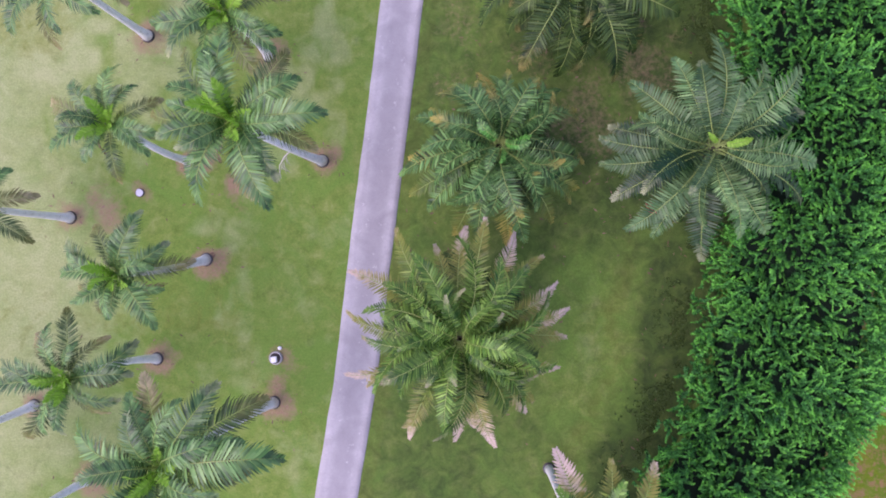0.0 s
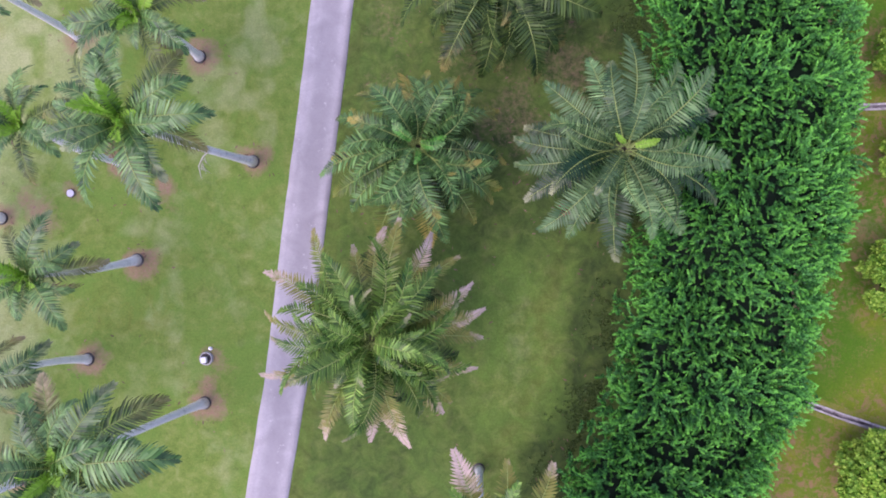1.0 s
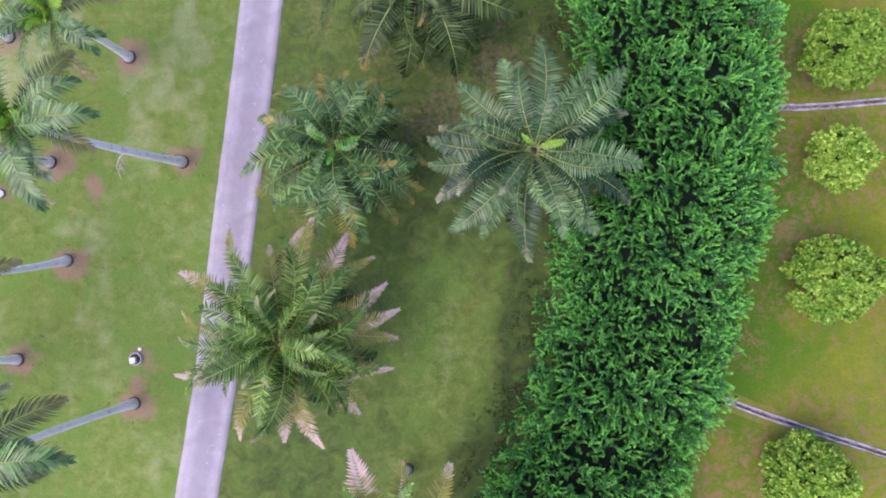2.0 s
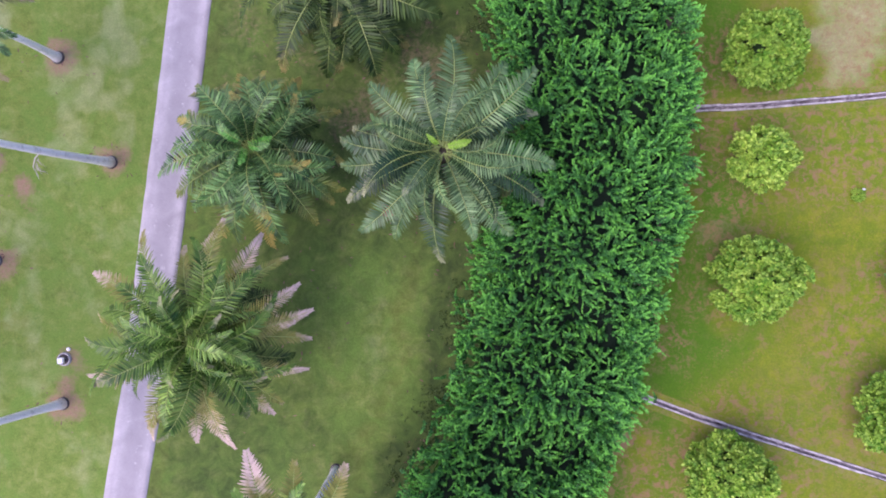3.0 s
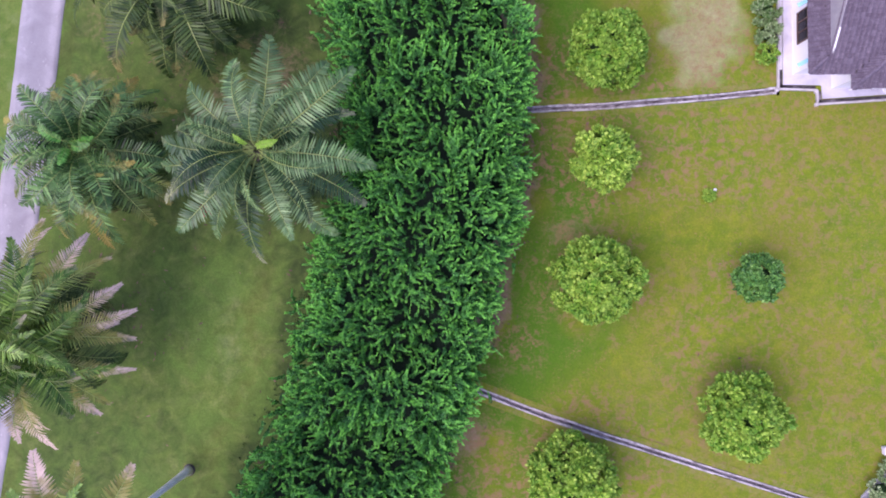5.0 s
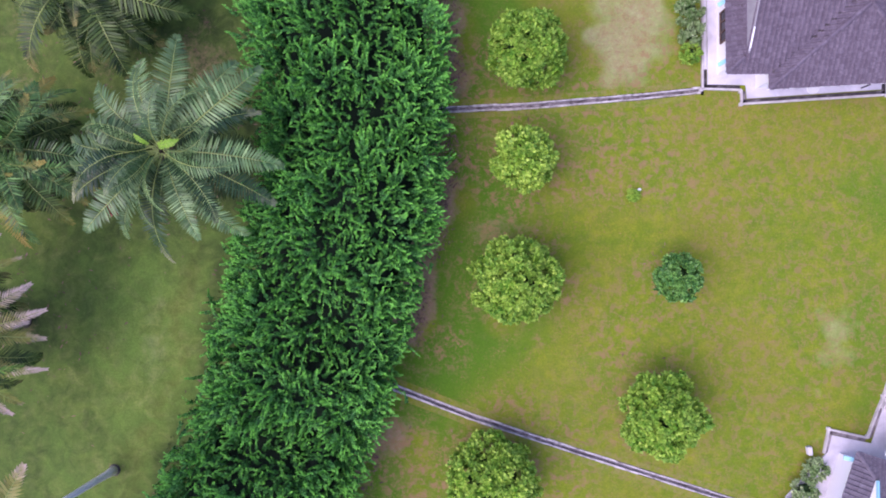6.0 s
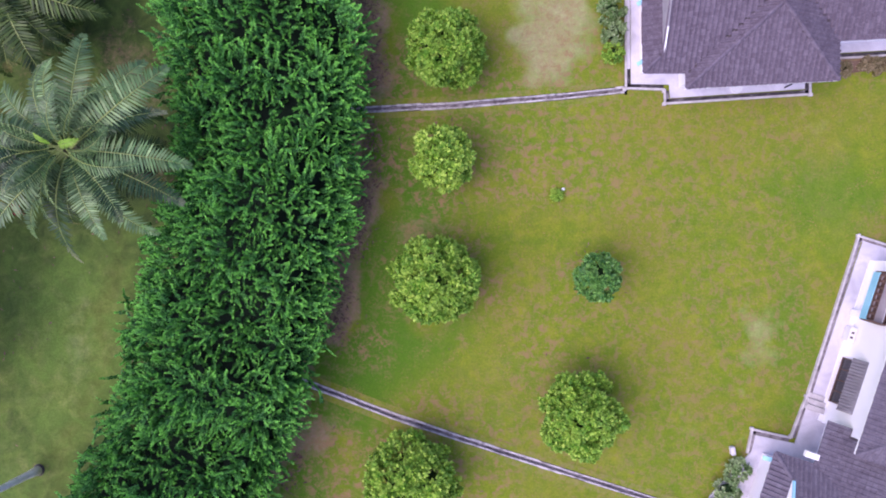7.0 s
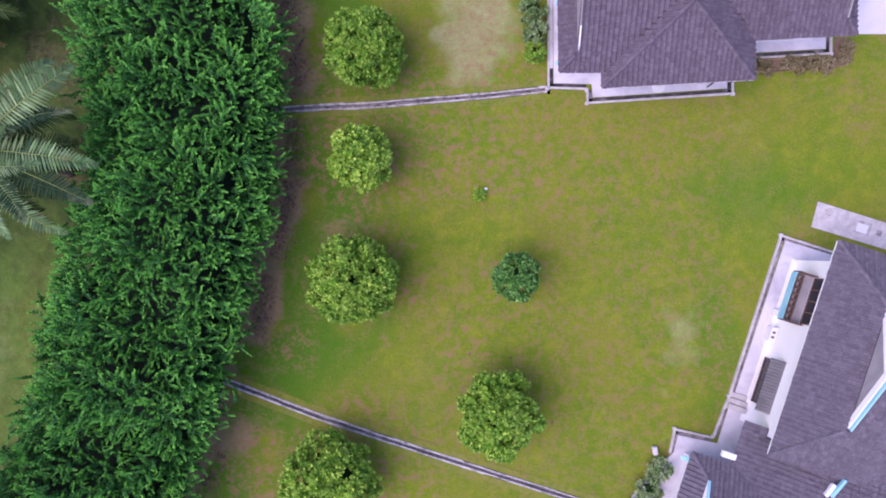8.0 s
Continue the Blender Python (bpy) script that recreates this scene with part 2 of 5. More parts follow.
def lawn_material():
    """Short tropical grass, with earth, dry and mossy patches and painted shade from the sheet's own maps."""
    k = Mat("lawn", 0.95, 0.15)
    fine = k.noise(7.0, 6, 0.65)
    mid = k.noise(1.1, 5, 0.6, distort=0.4)
    big = k.noise(0.16, 4, 0.55, distort=0.5)
    west = k.ramp(mid, (0.25, (0.105, 0.19, 0.03)), (0.5, (0.175, 0.26, 0.052)), (0.75, (0.26, 0.32, 0.095)))
    west = k.mix(k.band(k.noise(0.3, 6, 0.65, distort=0.8), 0.42, 0.62), west, (0.145, 0.262, 0.046))
    east = k.ramp(mid, (0.25, (0.116, 0.198, 0.012)), (0.5, (0.182, 0.24, 0.016)), (0.75, (0.248, 0.27, 0.024)))
    streak = k.noise(0.45, 6, 0.7, distort=1.2)
    east = k.mix(k.math("MULTIPLY", k.band(streak, 0.36, 0.66), 0.75), east, (0.095, 0.19, 0.012))
    east = k.mix(k.math("MULTIPLY", k.band(big, 0.45, 0.7), 0.6), east, (0.21, 0.22, 0.026))
    east = k.mix(k.math("MULTIPLY", k.attribute("lush"), 0.95), east, (0.068, 0.185, 0.012))
    c = k.mix(k.attribute("east"), west, east)
    lift = k.math("MULTIPLY", k.math("SUBTRACT", k.noise(0.55, 5, 0.6, distort=0.5), 0.5), 0.9)
    spot = k.math("MULTIPLY", k.math("SUBTRACT", k.noise(0.8, 6, 0.66, distort=0.8), 0.5), 1.4)
    c = k.mix(k.band(k.math("ADD", k.attribute("dry"), lift), 0.2, 0.95), c, (0.38, 0.42, 0.2))
    c = k.mix(k.band(k.math("ADD", k.attribute("gold"), spot), 0.25, 1.0), c, (0.2, 0.235, 0.045))
    # dark green lawn, and the shade by palms and hedge put into its colour
    c = k.mix(k.band(k.math("ADD", k.attribute("moss_shade"), spot), 0.1, 1.15), c, (0.035, 0.065, 0.02))
    soil = k.ramp(fine, (0.3, (0.24, 0.15, 0.092)), (0.6, (0.36, 0.25, 0.162)), (0.8, (0.46, 0.345, 0.24)))
    rough = k.math("MULTIPLY", k.math("SUBTRACT", k.noise(2.6, 6, 0.75), 0.5), 1.5)
    c = k.mix(k.band(k.math("ADD", k.attribute("soil"), rough), 0.3, 0.95), c, soil)
    bare = k.band(k.noise(1.5, 9, 0.78, distort=0.3), 0.49, 0.58)
    bare = k.math("MULTIPLY", bare, k.attribute("worn"))
    bare = k.math("MULTIPLY", k.math("MULTIPLY", bare, k.attribute("east")), 0.95)
    c = k.mix(bare, c, k.mix(0.6, soil, (0.26, 0.165, 0.06)))
    speck = k.math("MULTIPLY", k.band(k.noise(5.0, 6, 0.75), 0.52, 0.6), k.band(k.noise(0.7, 4, 0.6), 0.45, 0.62))
    c = k.mix(k.math("MULTIPLY", k.math("MULTIPLY", speck, k.attribute("east")), 0.6), c, (0.3, 0.185, 0.085))
    c = k.mix(k.math("MULTIPLY", k.band(k.noise(2.8, 6, 0.72), 0.48, 0.7), 0.4), c, k.mix(1.0, c, (0.62, 0.74, 0.6), "MULTIPLY"))
    c = k.mix(k.band(fine, 0.5, 0.8), c, k.mix(0.28, c, (0.05, 0.08, 0.02)))
    c = k.mix(k.band(fine, 0.5, 0.2), c, k.mix(1.0, c, (1.3, 1.28, 1.3), "MULTIPLY"))
    k.colour(c)
    k.bump(k.noise(14, 5, 0.7), 0.6, 0.05)
    return k.m


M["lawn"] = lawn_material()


# ---- mesh helpers ----
def mesh_of(name, verts, faces, materials, slots=None, along=None, smooth=False):
    me = bpy.data.meshes.new(name)
    me.from_pydata(np.asarray(verts, float).tolist(), [], faces if isinstance(faces, list) else faces.tolist())
    for m in materials:
        me.materials.append(M[m])
    if slots is not None:
        me.polygons.foreach_set("material_index", np.asarray(slots, np.int32))
    if along is not None:
        me.attributes.new("along", "FLOAT", "POINT").data.foreach_set("value", np.asarray(along, np.float32))
    if smooth:
        me.polygons.foreach_set("use_smooth", np.ones(len(me.polygons), bool))
    me.update()
    return me


def thing(name, label, category, group="", kind="", at=None):
    return tagged(_placed(new(name), at), label, category, group, kind)


def _placed(ob, at):
    if at is not None:
        ob.matrix_world = at
    return ob


def child(name, mesh, parent, m=None, label="", kind=""):
    ob = new(name, mesh)
    ob.parent = parent
    if m is not None:
        ob.matrix_basis = m
    return tagged(ob, label, kind=kind)


def part(name, bm, material, parent, label="", kind="", smooth=False):
    me = bpy.data.meshes.new(name)
    bm.to_mesh(me)
    bm.free()
    me.materials.append(M[material])
    if smooth:
        me.polygons.foreach_set("use_smooth", np.ones(len(me.polygons), bool))
    ob = new(name, me)
    ob.parent = parent
    return tagged(ob, label, kind=kind)


def boxes(items, bevel=0.0):
    """A bmesh of boxes; each item: centre, size, turn about z in degrees."""
    bm = bmesh.new()
    for (x, y, z), (a, b, c), rz in items:
        bmesh.ops.create_cube(bm, size=1, matrix=pose(x, y, z, 0, 0, rz) @ Matrix.Diagonal((a, b, c, 1)))
    if bevel:
        bmesh.ops.bevel(bm, geom=bm.edges[:], offset=bevel, segments=1, affect="EDGES")
    return bm


def prism(points, z0, z1):
    """A bmesh of a flat outline drawn up from z0 to z1."""
    bm = bmesh.new()
    lo = [bm.verts.new((x, y, z0)) for x, y in points]
    hi = [bm.verts.new((x, y, z1)) for x, y in points]
    bm.faces.new(hi)
    bm.faces.new(lo[::-1])
    for i in range(len(points)):
        j = (i + 1) % len(points)
        bm.faces.new((lo[i], lo[j], hi[j], hi[i]))
    bmesh.ops.recalc_face_normals(bm, faces=bm.faces[:])
    return bm


def tube(path, radii, sides=10, twist=0.0):
    """Vertices and quads of a tapered tube along a path."""
    V, F = [], []
    path = [Vector(p) for p in path]
    for i, p in enumerate(path):
        d = (path[min(i + 1, len(path) - 1)] - path[max(i - 1, 0)]).normalized()
        q = d.to_track_quat("Z", "Y")
        for k in range(sides):
            a = 2 * math.pi * k / sides + twist * i
            V.append(p + q @ Vector((radii[i] * math.cos(a), radii[i] * math.sin(a), 0)))
    for i in range(len(path) - 1):
        for k in range(sides):
            j = (k + 1) % sides
            F.append((i * sides + k, i * sides + j, (i + 1) * sides + j, (i + 1) * sides + k))
    F.append(tuple(range(sides))[::-1])
    F.append(tuple((len(path) - 1) * sides + k for k in range(sides)))
    return V, F


def smooth_noise(x, y, cell, seed):
    """Value noise over the plan, 0 to 1."""
    g = np.random.default_rng(seed).random((128, 128))
    u, v = np.asarray(x) / cell + 500.3, np.asarray(y) / cell + 500.7
    i, j = np.floor(u).astype(int), np.floor(v).astype(int)
    a, b = u - i, v - j
    a, b = a * a * (3 - 2 * a), b * b * (3 - 2 * b)
    i, j, i1, j1 = i % 128, j % 128, (i + 1) % 128, (j + 1) % 128
    return g[i, j] * (1 - a) * (1 - b) + g[i1, j] * a * (1 - b) + g[i, j1] * (1 - a) * b + g[i1, j1] * a * b


def smoothstep(v, lo, hi):
    t = np.clip((np.asarray(v) - lo) / (hi - lo), 0, 1)
    return t * t * (3 - 2 * t)


def line_distance(x, y, points):
    """Distance to a polyline in the plan."""
    best = np.full(np.shape(x), 1e9)
    for (ax, ay), (bx, by) in zip(points[:-1], points[1:]):
        dx, dy = bx - ax, by - ay
        t = np.clip(((x - ax) * dx + (y - ay) * dy) / (dx * dx + dy * dy), 0, 1)
        best = np.minimum(best, np.hypot(x - ax - t * dx, y - ay - t * dy))
    return best


# ---- plan ----
ROAD_LEFT = [(-13.1, -34), (-10.73, -19), (-9.26, -10.3), (-8.05, 0), (-6.62, 11.2), (-5.68, 18.9), (-3.7, 34)]
ROAD_WIDTH = 3.25
ROYALS = [  # base x, y, crown x, y, height, frond length, turn
    (-23.5, 16.3, -23.9, 16.5, 10.6, 4.3, 10),
    (-14.2, 14.7, -14.0, 14.4, 9.6, 4.2, 40),
    (-10.1, 6.7, -10.75, 6.2, 17.6, 5.0, 75),
    (-20.3, 6.7, -20.6, 7.4, 10.6, 4.0, 20),
    (-29.5, 2.4, -29.9, 2.6, 10.4, 4.2, 0),
    (-19.0, -0.8, -20.1, -1.5, 10.8, 4.2, 55),
    (-22.8, -8.4, -23.5, -7.9, 10.0, 4.3, 30),
    (-13.8, -11.7, -15.2, -11.3, 15.6, 6.2, 15),
    (-32.3, -12.0, -32.8, -12.3, 10.3, 4.2, 70),
    (-28.2, -17.7, -29.4, -18.4, 10.5, 4.2, 5)]
ROYAL_FRONDS = {  # bearing and reach of the larger fronds of the palms seen best
    2: [(127, 4.3), (110, 3.4), (91, 4.1), (53, 4.2), (36, 3.7), (2, 4.7), (-16, 4.1), (-48, 3.7), (-66, 4.6), (-82, 4.0), (-104, 4.2), (-125, 3.5), (182, 3.9), (200, 3.4), (155, 3.2)],
    3: [(157, 4.1), (210, 3.6), (236, 2.6), (-81, 3.3), (-34, 3.1), (-14, 3.5), (27, 3.2), (52, 2.8), (80, 3.6), (105, 2.7), (130, 3.2), (184, 2.8)],
    5: [(238, 2.9), (262, 2.6), (180, 3.2), (205, 2.8), (-47, 4.1), (-15, 3.0), (8, 4.2), (35, 3.7), (63, 4.1), (111, 3.2), (143, 3.3)],
    6: [(86, 4.1), (106, 3.4), (30, 4.7), (55, 3.2), (8, 4.0), (-16, 3.6), (-50, 3.0), (-85, 3.2), (-105, 3.3), (235, 4.5), (190, 4.1), (159, 3.9), (130, 3.4)],
    7: [(92, 4.7), (115, 4.1), (146, 4.7), (167, 3.8), (72, 3.8), (55, 5.3), (36, 6.1), (20, 4.6), (4, 6.4), (-9, 4.3), (-30, 5.0), (-60, 5.4), (-90, 5.0), (-120, 5.2), (-150, 4.8), (185, 4.4)]}
TALL_PALM = (7.1, -16.6, 7.3, -16.5, 14.6)
OIL_PALMS = [(2.85, 6.7, 7.7), (0.25, -5.4, 10.6), (15.35, 5.95, 11.2), (8.2, 18.4, 7.4)]
TREES = [(37.75, 14.0, 2.42, 5.6), (37.6, 6.45, 1.9, 5.2), (37.0, -2.05, 2.65, 6.0), (48.4, -1.9, 1.33, 4.3), (47.25, -11.6, 2.52, 5.2), (35.4, -16.0, 2.72, 5.4)]
HEDGE_LEFT = [(19.0, 34), (18.6, 17), (19.3, 13), (19.4, 5), (17.7, 1.2), (16.7, -4.2), (15.9, -9.7), (14.2, -13.5), (12.4, -17), (6.0, -34)]
HEDGE_RIGHT = [(32.1, 34), (31.7, 17), (32.5, 12.5), (32.2, 8), (31.5, 1.5), (30.0, -3), (29.2, -7), (28.6, -10), (27.2, -14), (25.7, -17.2), (20.8, -34)]
DRAIN_NORTH = [(27.0, 10.26), (31.2, 10.44), (38.3, 10.76), (46.65, 11.4), (51.0, 11.86)]
DRAIN_SOUTH = [(24.0, -8.7), (28.2, -10.25), (34.0, -12.42), (42.4, -15.15), (52.8, -18.39), (90.0, -29.9)]
DRAIN_HALF = 0.12


def at_y(points, y):
    p = sorted((b, a) for a, b in points)
    return np.interp(y, [q[0] for q in p], [q[1] for q in p])


# ---- ground ----
def ground_maps(x, y):
    """Height, wear and painted shade of the lawn at points of the plan."""
    road_right = at_y(ROAD_LEFT, y) + ROAD_WIDTH
    left, right = at_y(HEDGE_LEFT, y), at_y(HEDGE_RIGHT, y)
    n1, n2, n3 = smooth_noise(x, y, 3.1, 1), smooth_noise(x, y, 1.2, 2), smooth_noise(x, y, 7.5, 3)
    z = (n1 - 0.5) * 0.05 + (n2 - 0.5) * 0.025
    east = smoothstep(x - (left + right) / 2, -2, 3)
    soil, dry, moss_shade, gold = (np.zeros_like(x) for _ in range(4))

    def blob(px, py, rx, ry, soft=0.5, wob=0.5):
        d = np.hypot((x - px) / rx, (y - py) / ry) + (n2 - 0.5) * wob
        return 1 - smoothstep(d, 1 - soft, 1 + soft)

    for bx, by, *_ in ROYALS:
        soil = np.maximum(soil, blob(bx + 0.2, by, 1.35, 1.25, 0.55, 0.9) * 0.85)
    for bx, by, rx, ry in ((TALL_PALM[0], TALL_PALM[1], 1.0, 0.9), (-13.3, -8.2, 1.3, 1.2), (-13.5, -10.2, 1.0, 1.4), (-24.1, 4.3, 0.9, 0.8), (-26.7, 2.8, 1.4, 1.6),
                           (-16.5, 4.6, 1.1, 1.3), (6.2, 14.6, 2.6, 1.6), (0.6, 17.5, 1.9, 3.2), (-0.4, 12.6, 1.4, 2.5)):
        soil = np.maximum(soil, blob(bx, by, rx, ry, 0.8, 1.2) * (0.88 if bx < -2 else 0.34))
    # shade painted dark below the oil palms and along the hedge's foot, with soil
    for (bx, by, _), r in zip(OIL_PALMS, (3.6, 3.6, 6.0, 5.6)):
        moss_shade = np.maximum(moss_shade, blob(bx, by, r, r, 0.5) * 0.95)
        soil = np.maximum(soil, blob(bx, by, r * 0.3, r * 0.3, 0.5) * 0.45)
    moss_shade = np.maximum(moss_shade, np.maximum(blob(9.4, 8.0, 4.2, 4.6, 0.6), blob(14.0, 14.5, 4.0, 6.0, 0.5)) * 0.9)
    between = (x > road_right) & (x < left + 3)
    soil = np.maximum(soil, np.maximum(blob(9.6, 9.6, 3.6, 3.4, 0.7, 1.0) * 0.42, blob(13.5, 13.6, 3.4, 3.6, 0.7, 1.0) * 0.45))
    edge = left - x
    moss_shade = np.where(between, np.maximum(moss_shade, 0.95 * (1 - smoothstep(edge + (n1 - 0.5) * 3.0 + (n2 - 0.5) * 1.4, 0.9, 5.2))), moss_shade)
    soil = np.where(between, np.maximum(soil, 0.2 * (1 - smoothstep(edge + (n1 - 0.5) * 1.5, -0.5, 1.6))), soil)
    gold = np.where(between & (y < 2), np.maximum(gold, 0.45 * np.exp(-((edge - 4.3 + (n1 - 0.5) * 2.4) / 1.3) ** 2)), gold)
    moss_shade = np.where(between, np.maximum(moss_shade, 0.54 + 0.22 * smoothstep(n3, 0.35, 0.75) + 0.12 * smoothstep(y, 3.0, 9.0)), moss_shade)
    dry = np.where(between, np.maximum(dry, blob(10.2, -7.5, 2.6, 6.0, 0.6) * 0.2), dry)
    moss_shade = moss_shade * (1 - 0.6 * blob(9.6, -7.5, 3.4, 7.0, 0.5) * between)
    # the western lawn pales away from the road
    west = x < road_right - ROAD_WIDTH
    dry = np.where(west, np.maximum(dry, smoothstep(-x + (n3 - 0.5) * 9, 21, 33) * 0.75), dry)
    for bx, by, rx, ry, a in ((-9.9, 15.6, 1.7, 3.2, 0.5), (-9.2, 9.4, 1.0, 1.6, 0.4), (-13.0, 8.0, 1.3, 1.0, 0.35), (-17.5, 1.5, 2.4, 1.6, 0.4), (-30, 15, 6, 4, 0.8), (-16.6, -5.7, 1.3, 1.3, 0.5), (-31, -2, 4, 5, 0.75), (-27, -14, 3, 3, 0.5), (-12.5, -2, 1.6, 2.5, 0.25), (-11.5, 12, 1.5, 2.2, 0.5)):
        dry = np.maximum(dry, blob(bx, by, rx, ry, 0.8, 1.3) * a)
    worn = smoothstep(smooth_noise(x, y * 0.45, 2.6, 19) * 0.7 + n2 * 0.3, 0.42, 0.75)
    dry = np.where(west, np.maximum(dry, worn * (0.28 + 0.35 * smoothstep(y, 1, 12))), dry)
    gold = np.where(west, np.maximum(gold, 0.55 * smoothstep(n3, 0.55, 0.85)), gold)
    gold = np.where((x < road_right + 1.2) & (x > road_right), np.maximum(gold, 0.45), gold)
    # the eastern orchard lawn: bare specks, a worn strip along the hedge, a bare patch by the house
    off = x - right
    orchard = off > -2
    speck = smoothstep(smooth_noise(x, y, 1.0, 11) * 0.55 + smooth_noise(x, y, 0.45, 12) * 0.45, 0.52, 0.8) * smoothstep(smooth_noise(x, y, 4.5, 13), 0.3, 0.62)
    soil = np.where(orchard, np.maximum(soil, speck * 0.3), soil)
    soil = np.where(orchard, np.maximum(soil, 0.8 * (1 - smoothstep(off + (n1 - 0.5) * 3.6 + (n2 - 0.5) * 2.8, -0.6, 2.1))), soil)
    for tx, ty, r, _ in TREES:
        soil = np.maximum(soil, blob(tx - 0.6, ty + 0.6, r * 1.15, r * 1.15, 0.35, 0.9) * 0.32)
    soil = np.maximum(soil, blob(36.0, 1.7, 2.2, 1.3, 0.9, 1.4) * 0.5)
    dry = np.maximum(dry, blob(45.7, 16.5, 3.1, 4.4, 0.4) * 0.62)
    soil = np.maximum(soil, blob(45.7, 16.3, 2.7, 4.4, 0.7, 1.0) * 0.5)
    dry = np.where(orchard, np.maximum(dry, smoothstep(n3, 0.66, 0.95) * 0.15), dry)
    gold = np.where(orchard, np.maximum(gold, smoothstep(smooth_noise(x, y, 5.2, 17), 0.5, 0.85) * 0.36), gold)

    soil = np.maximum(soil, blob(69.2, 13.7, 3.6, 0.55, 0.3) * 0.9)
    soil = np.maximum(soil, blob(72.6, 14.6, 0.8, 1.0, 0.4) * 0.8)
    lush = np.where(orchard, (1 - smoothstep(off + (n3 - 0.5) * 9, 2.0, 12.5)) * smoothstep(n1, 0.05, 0.5), 0.0)
    lush = np.maximum(lush, np.maximum(blob(63.4, -6.5, 1.6, 4.5, 0.6, 1.0), blob(66.0, 4.5, 4.0, 2.5, 0.8, 1.0)) * 0.6)
    dry = np.maximum(dry, blob(61.0, -6.8, 1.5, 2.6, 0.8, 1.6) * 0.42)
    near = 1 - 0.4 * smoothstep(off, 9, 26)
    trodden = np.where(orchard, smoothstep(smooth_noise(x, y, 4.2, 23) * 0.6 + smooth_noise(x, y, 9.0, 24) * 0.4, 0.3, 0.58) * near, 0.0)
    for tx, ty, r, _ in TREES:
        trodden = np.maximum(trodden, blob(tx, ty, r * 1.8, r * 1.8, 0.5, 0.8) * 0.8)
    return z, {"worn": trodden, "lush": lush, "east": east, "soil": soil, "dry": dry, "moss_shade": moss_shade, "gold": gold}


def set_maps(me, maps):
    for key, v in maps.items():
        me.attributes.new(key, "FLOAT", "POINT").data.foreach_set("value", np.asarray(v, np.float32))


def build_ground():
    far_w, far_e = [-1500, -600, -250, -120, -75], [130, 260, 600, 1500]
    far_s, far_n = [-1500, -600, -250, -120, -60], [60, 120, 250, 600, 1500]
    xs = np.concatenate([far_w, np.arange(-48, 96.01, 0.25), far_e])
    ys = np.concatenate([far_s, np.arange(-34, 34.01, 0.25), far_n])
    X, Y = np.meshgrid(xs, ys, indexing="ij")
    x, y = X.ravel(), Y.ravel()
    z, maps = ground_maps(x, y)
    nx, ny = len(xs), len(ys)
    idx = np.arange(nx * ny).reshape(nx, ny)
    F = np.stack([idx[:-1, :-1], idx[1:, :-1], idx[1:, 1:], idx[:-1, 1:]], -1).reshape(-1, 4)
    cx, cy = x[F].mean(1), y[F].mean(1)
    gap = np.minimum(line_distance(cx, cy, DRAIN_NORTH), line_distance(cx, cy, DRAIN_SOUTH))
    F = F[gap > 0.36]
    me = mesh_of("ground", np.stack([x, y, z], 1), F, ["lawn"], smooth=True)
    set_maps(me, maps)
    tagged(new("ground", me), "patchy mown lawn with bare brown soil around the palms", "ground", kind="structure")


build_ground()


def strip(points, left, right, z):
    """Vertices and quads of a band beside a polyline, between two offsets."""
    V, F = [], []
    for i, (px, py) in enumerate(points):
        a = Vector(points[max(i - 1, 0)])
        b = Vector(points[min(i + 1, len(points) - 1)])
        d = (b - a).normalized()
        n = Vector((-d.y, d.x))
        for o in (left, right):
            V.append((px + n.x * o, py + n.y * o, z))
    for i in range(len(points) - 1):
        F.append((2 * i, 2 * i + 1, 2 * i + 3, 2 * i + 2))
    return V, F


def resample(points, step):
    out = []
    for (ax, ay), (bx, by) in zip(points[:-1], points[1:]):
        n = max(1, round(math.hypot(bx - ax, by - ay) / step))
        out += [(ax + (bx - ax) * i / n, ay + (by - ay) * i / n) for i in range(n)]
    return out + [tuple(points[-1])]


def road_material():
    k = Mat("road_concrete", 0.9, 0.2)
    a = k.attribute("across")
    big, g = k.noise(0.5, 5, distort=0.7), k.noise(8, 6)
    c = k.ramp(big, (0.3, (0.36, 0.345, 0.35)), (0.5, (0.43, 0.415, 0.42)), (0.75, (0.52, 0.505, 0.51)))
    worn = k.math("ADD", a, k.math("MULTIPLY", k.math("SUBTRACT", k.noise(0.8, 4), 0.5), 0.5))
    c = k.mix(k.band(worn, 0.35, 0.8), c, k.mix(0.45, c, (0.27, 0.26, 0.27)))
    c = k.mix(k.band(k.noise(1.9, 6, 0.7), 0.62, 0.72), c, (0.62, 0.6, 0.6))
    c = k.mix(k.band(g, 0.45, 0.8), c, k.mix(0.3, c, (0.25, 0.24, 0.25)))
    k.colour(c).bump(g, 0.35, 0.01)
    return k.m


M["road_concrete"] = road_material()


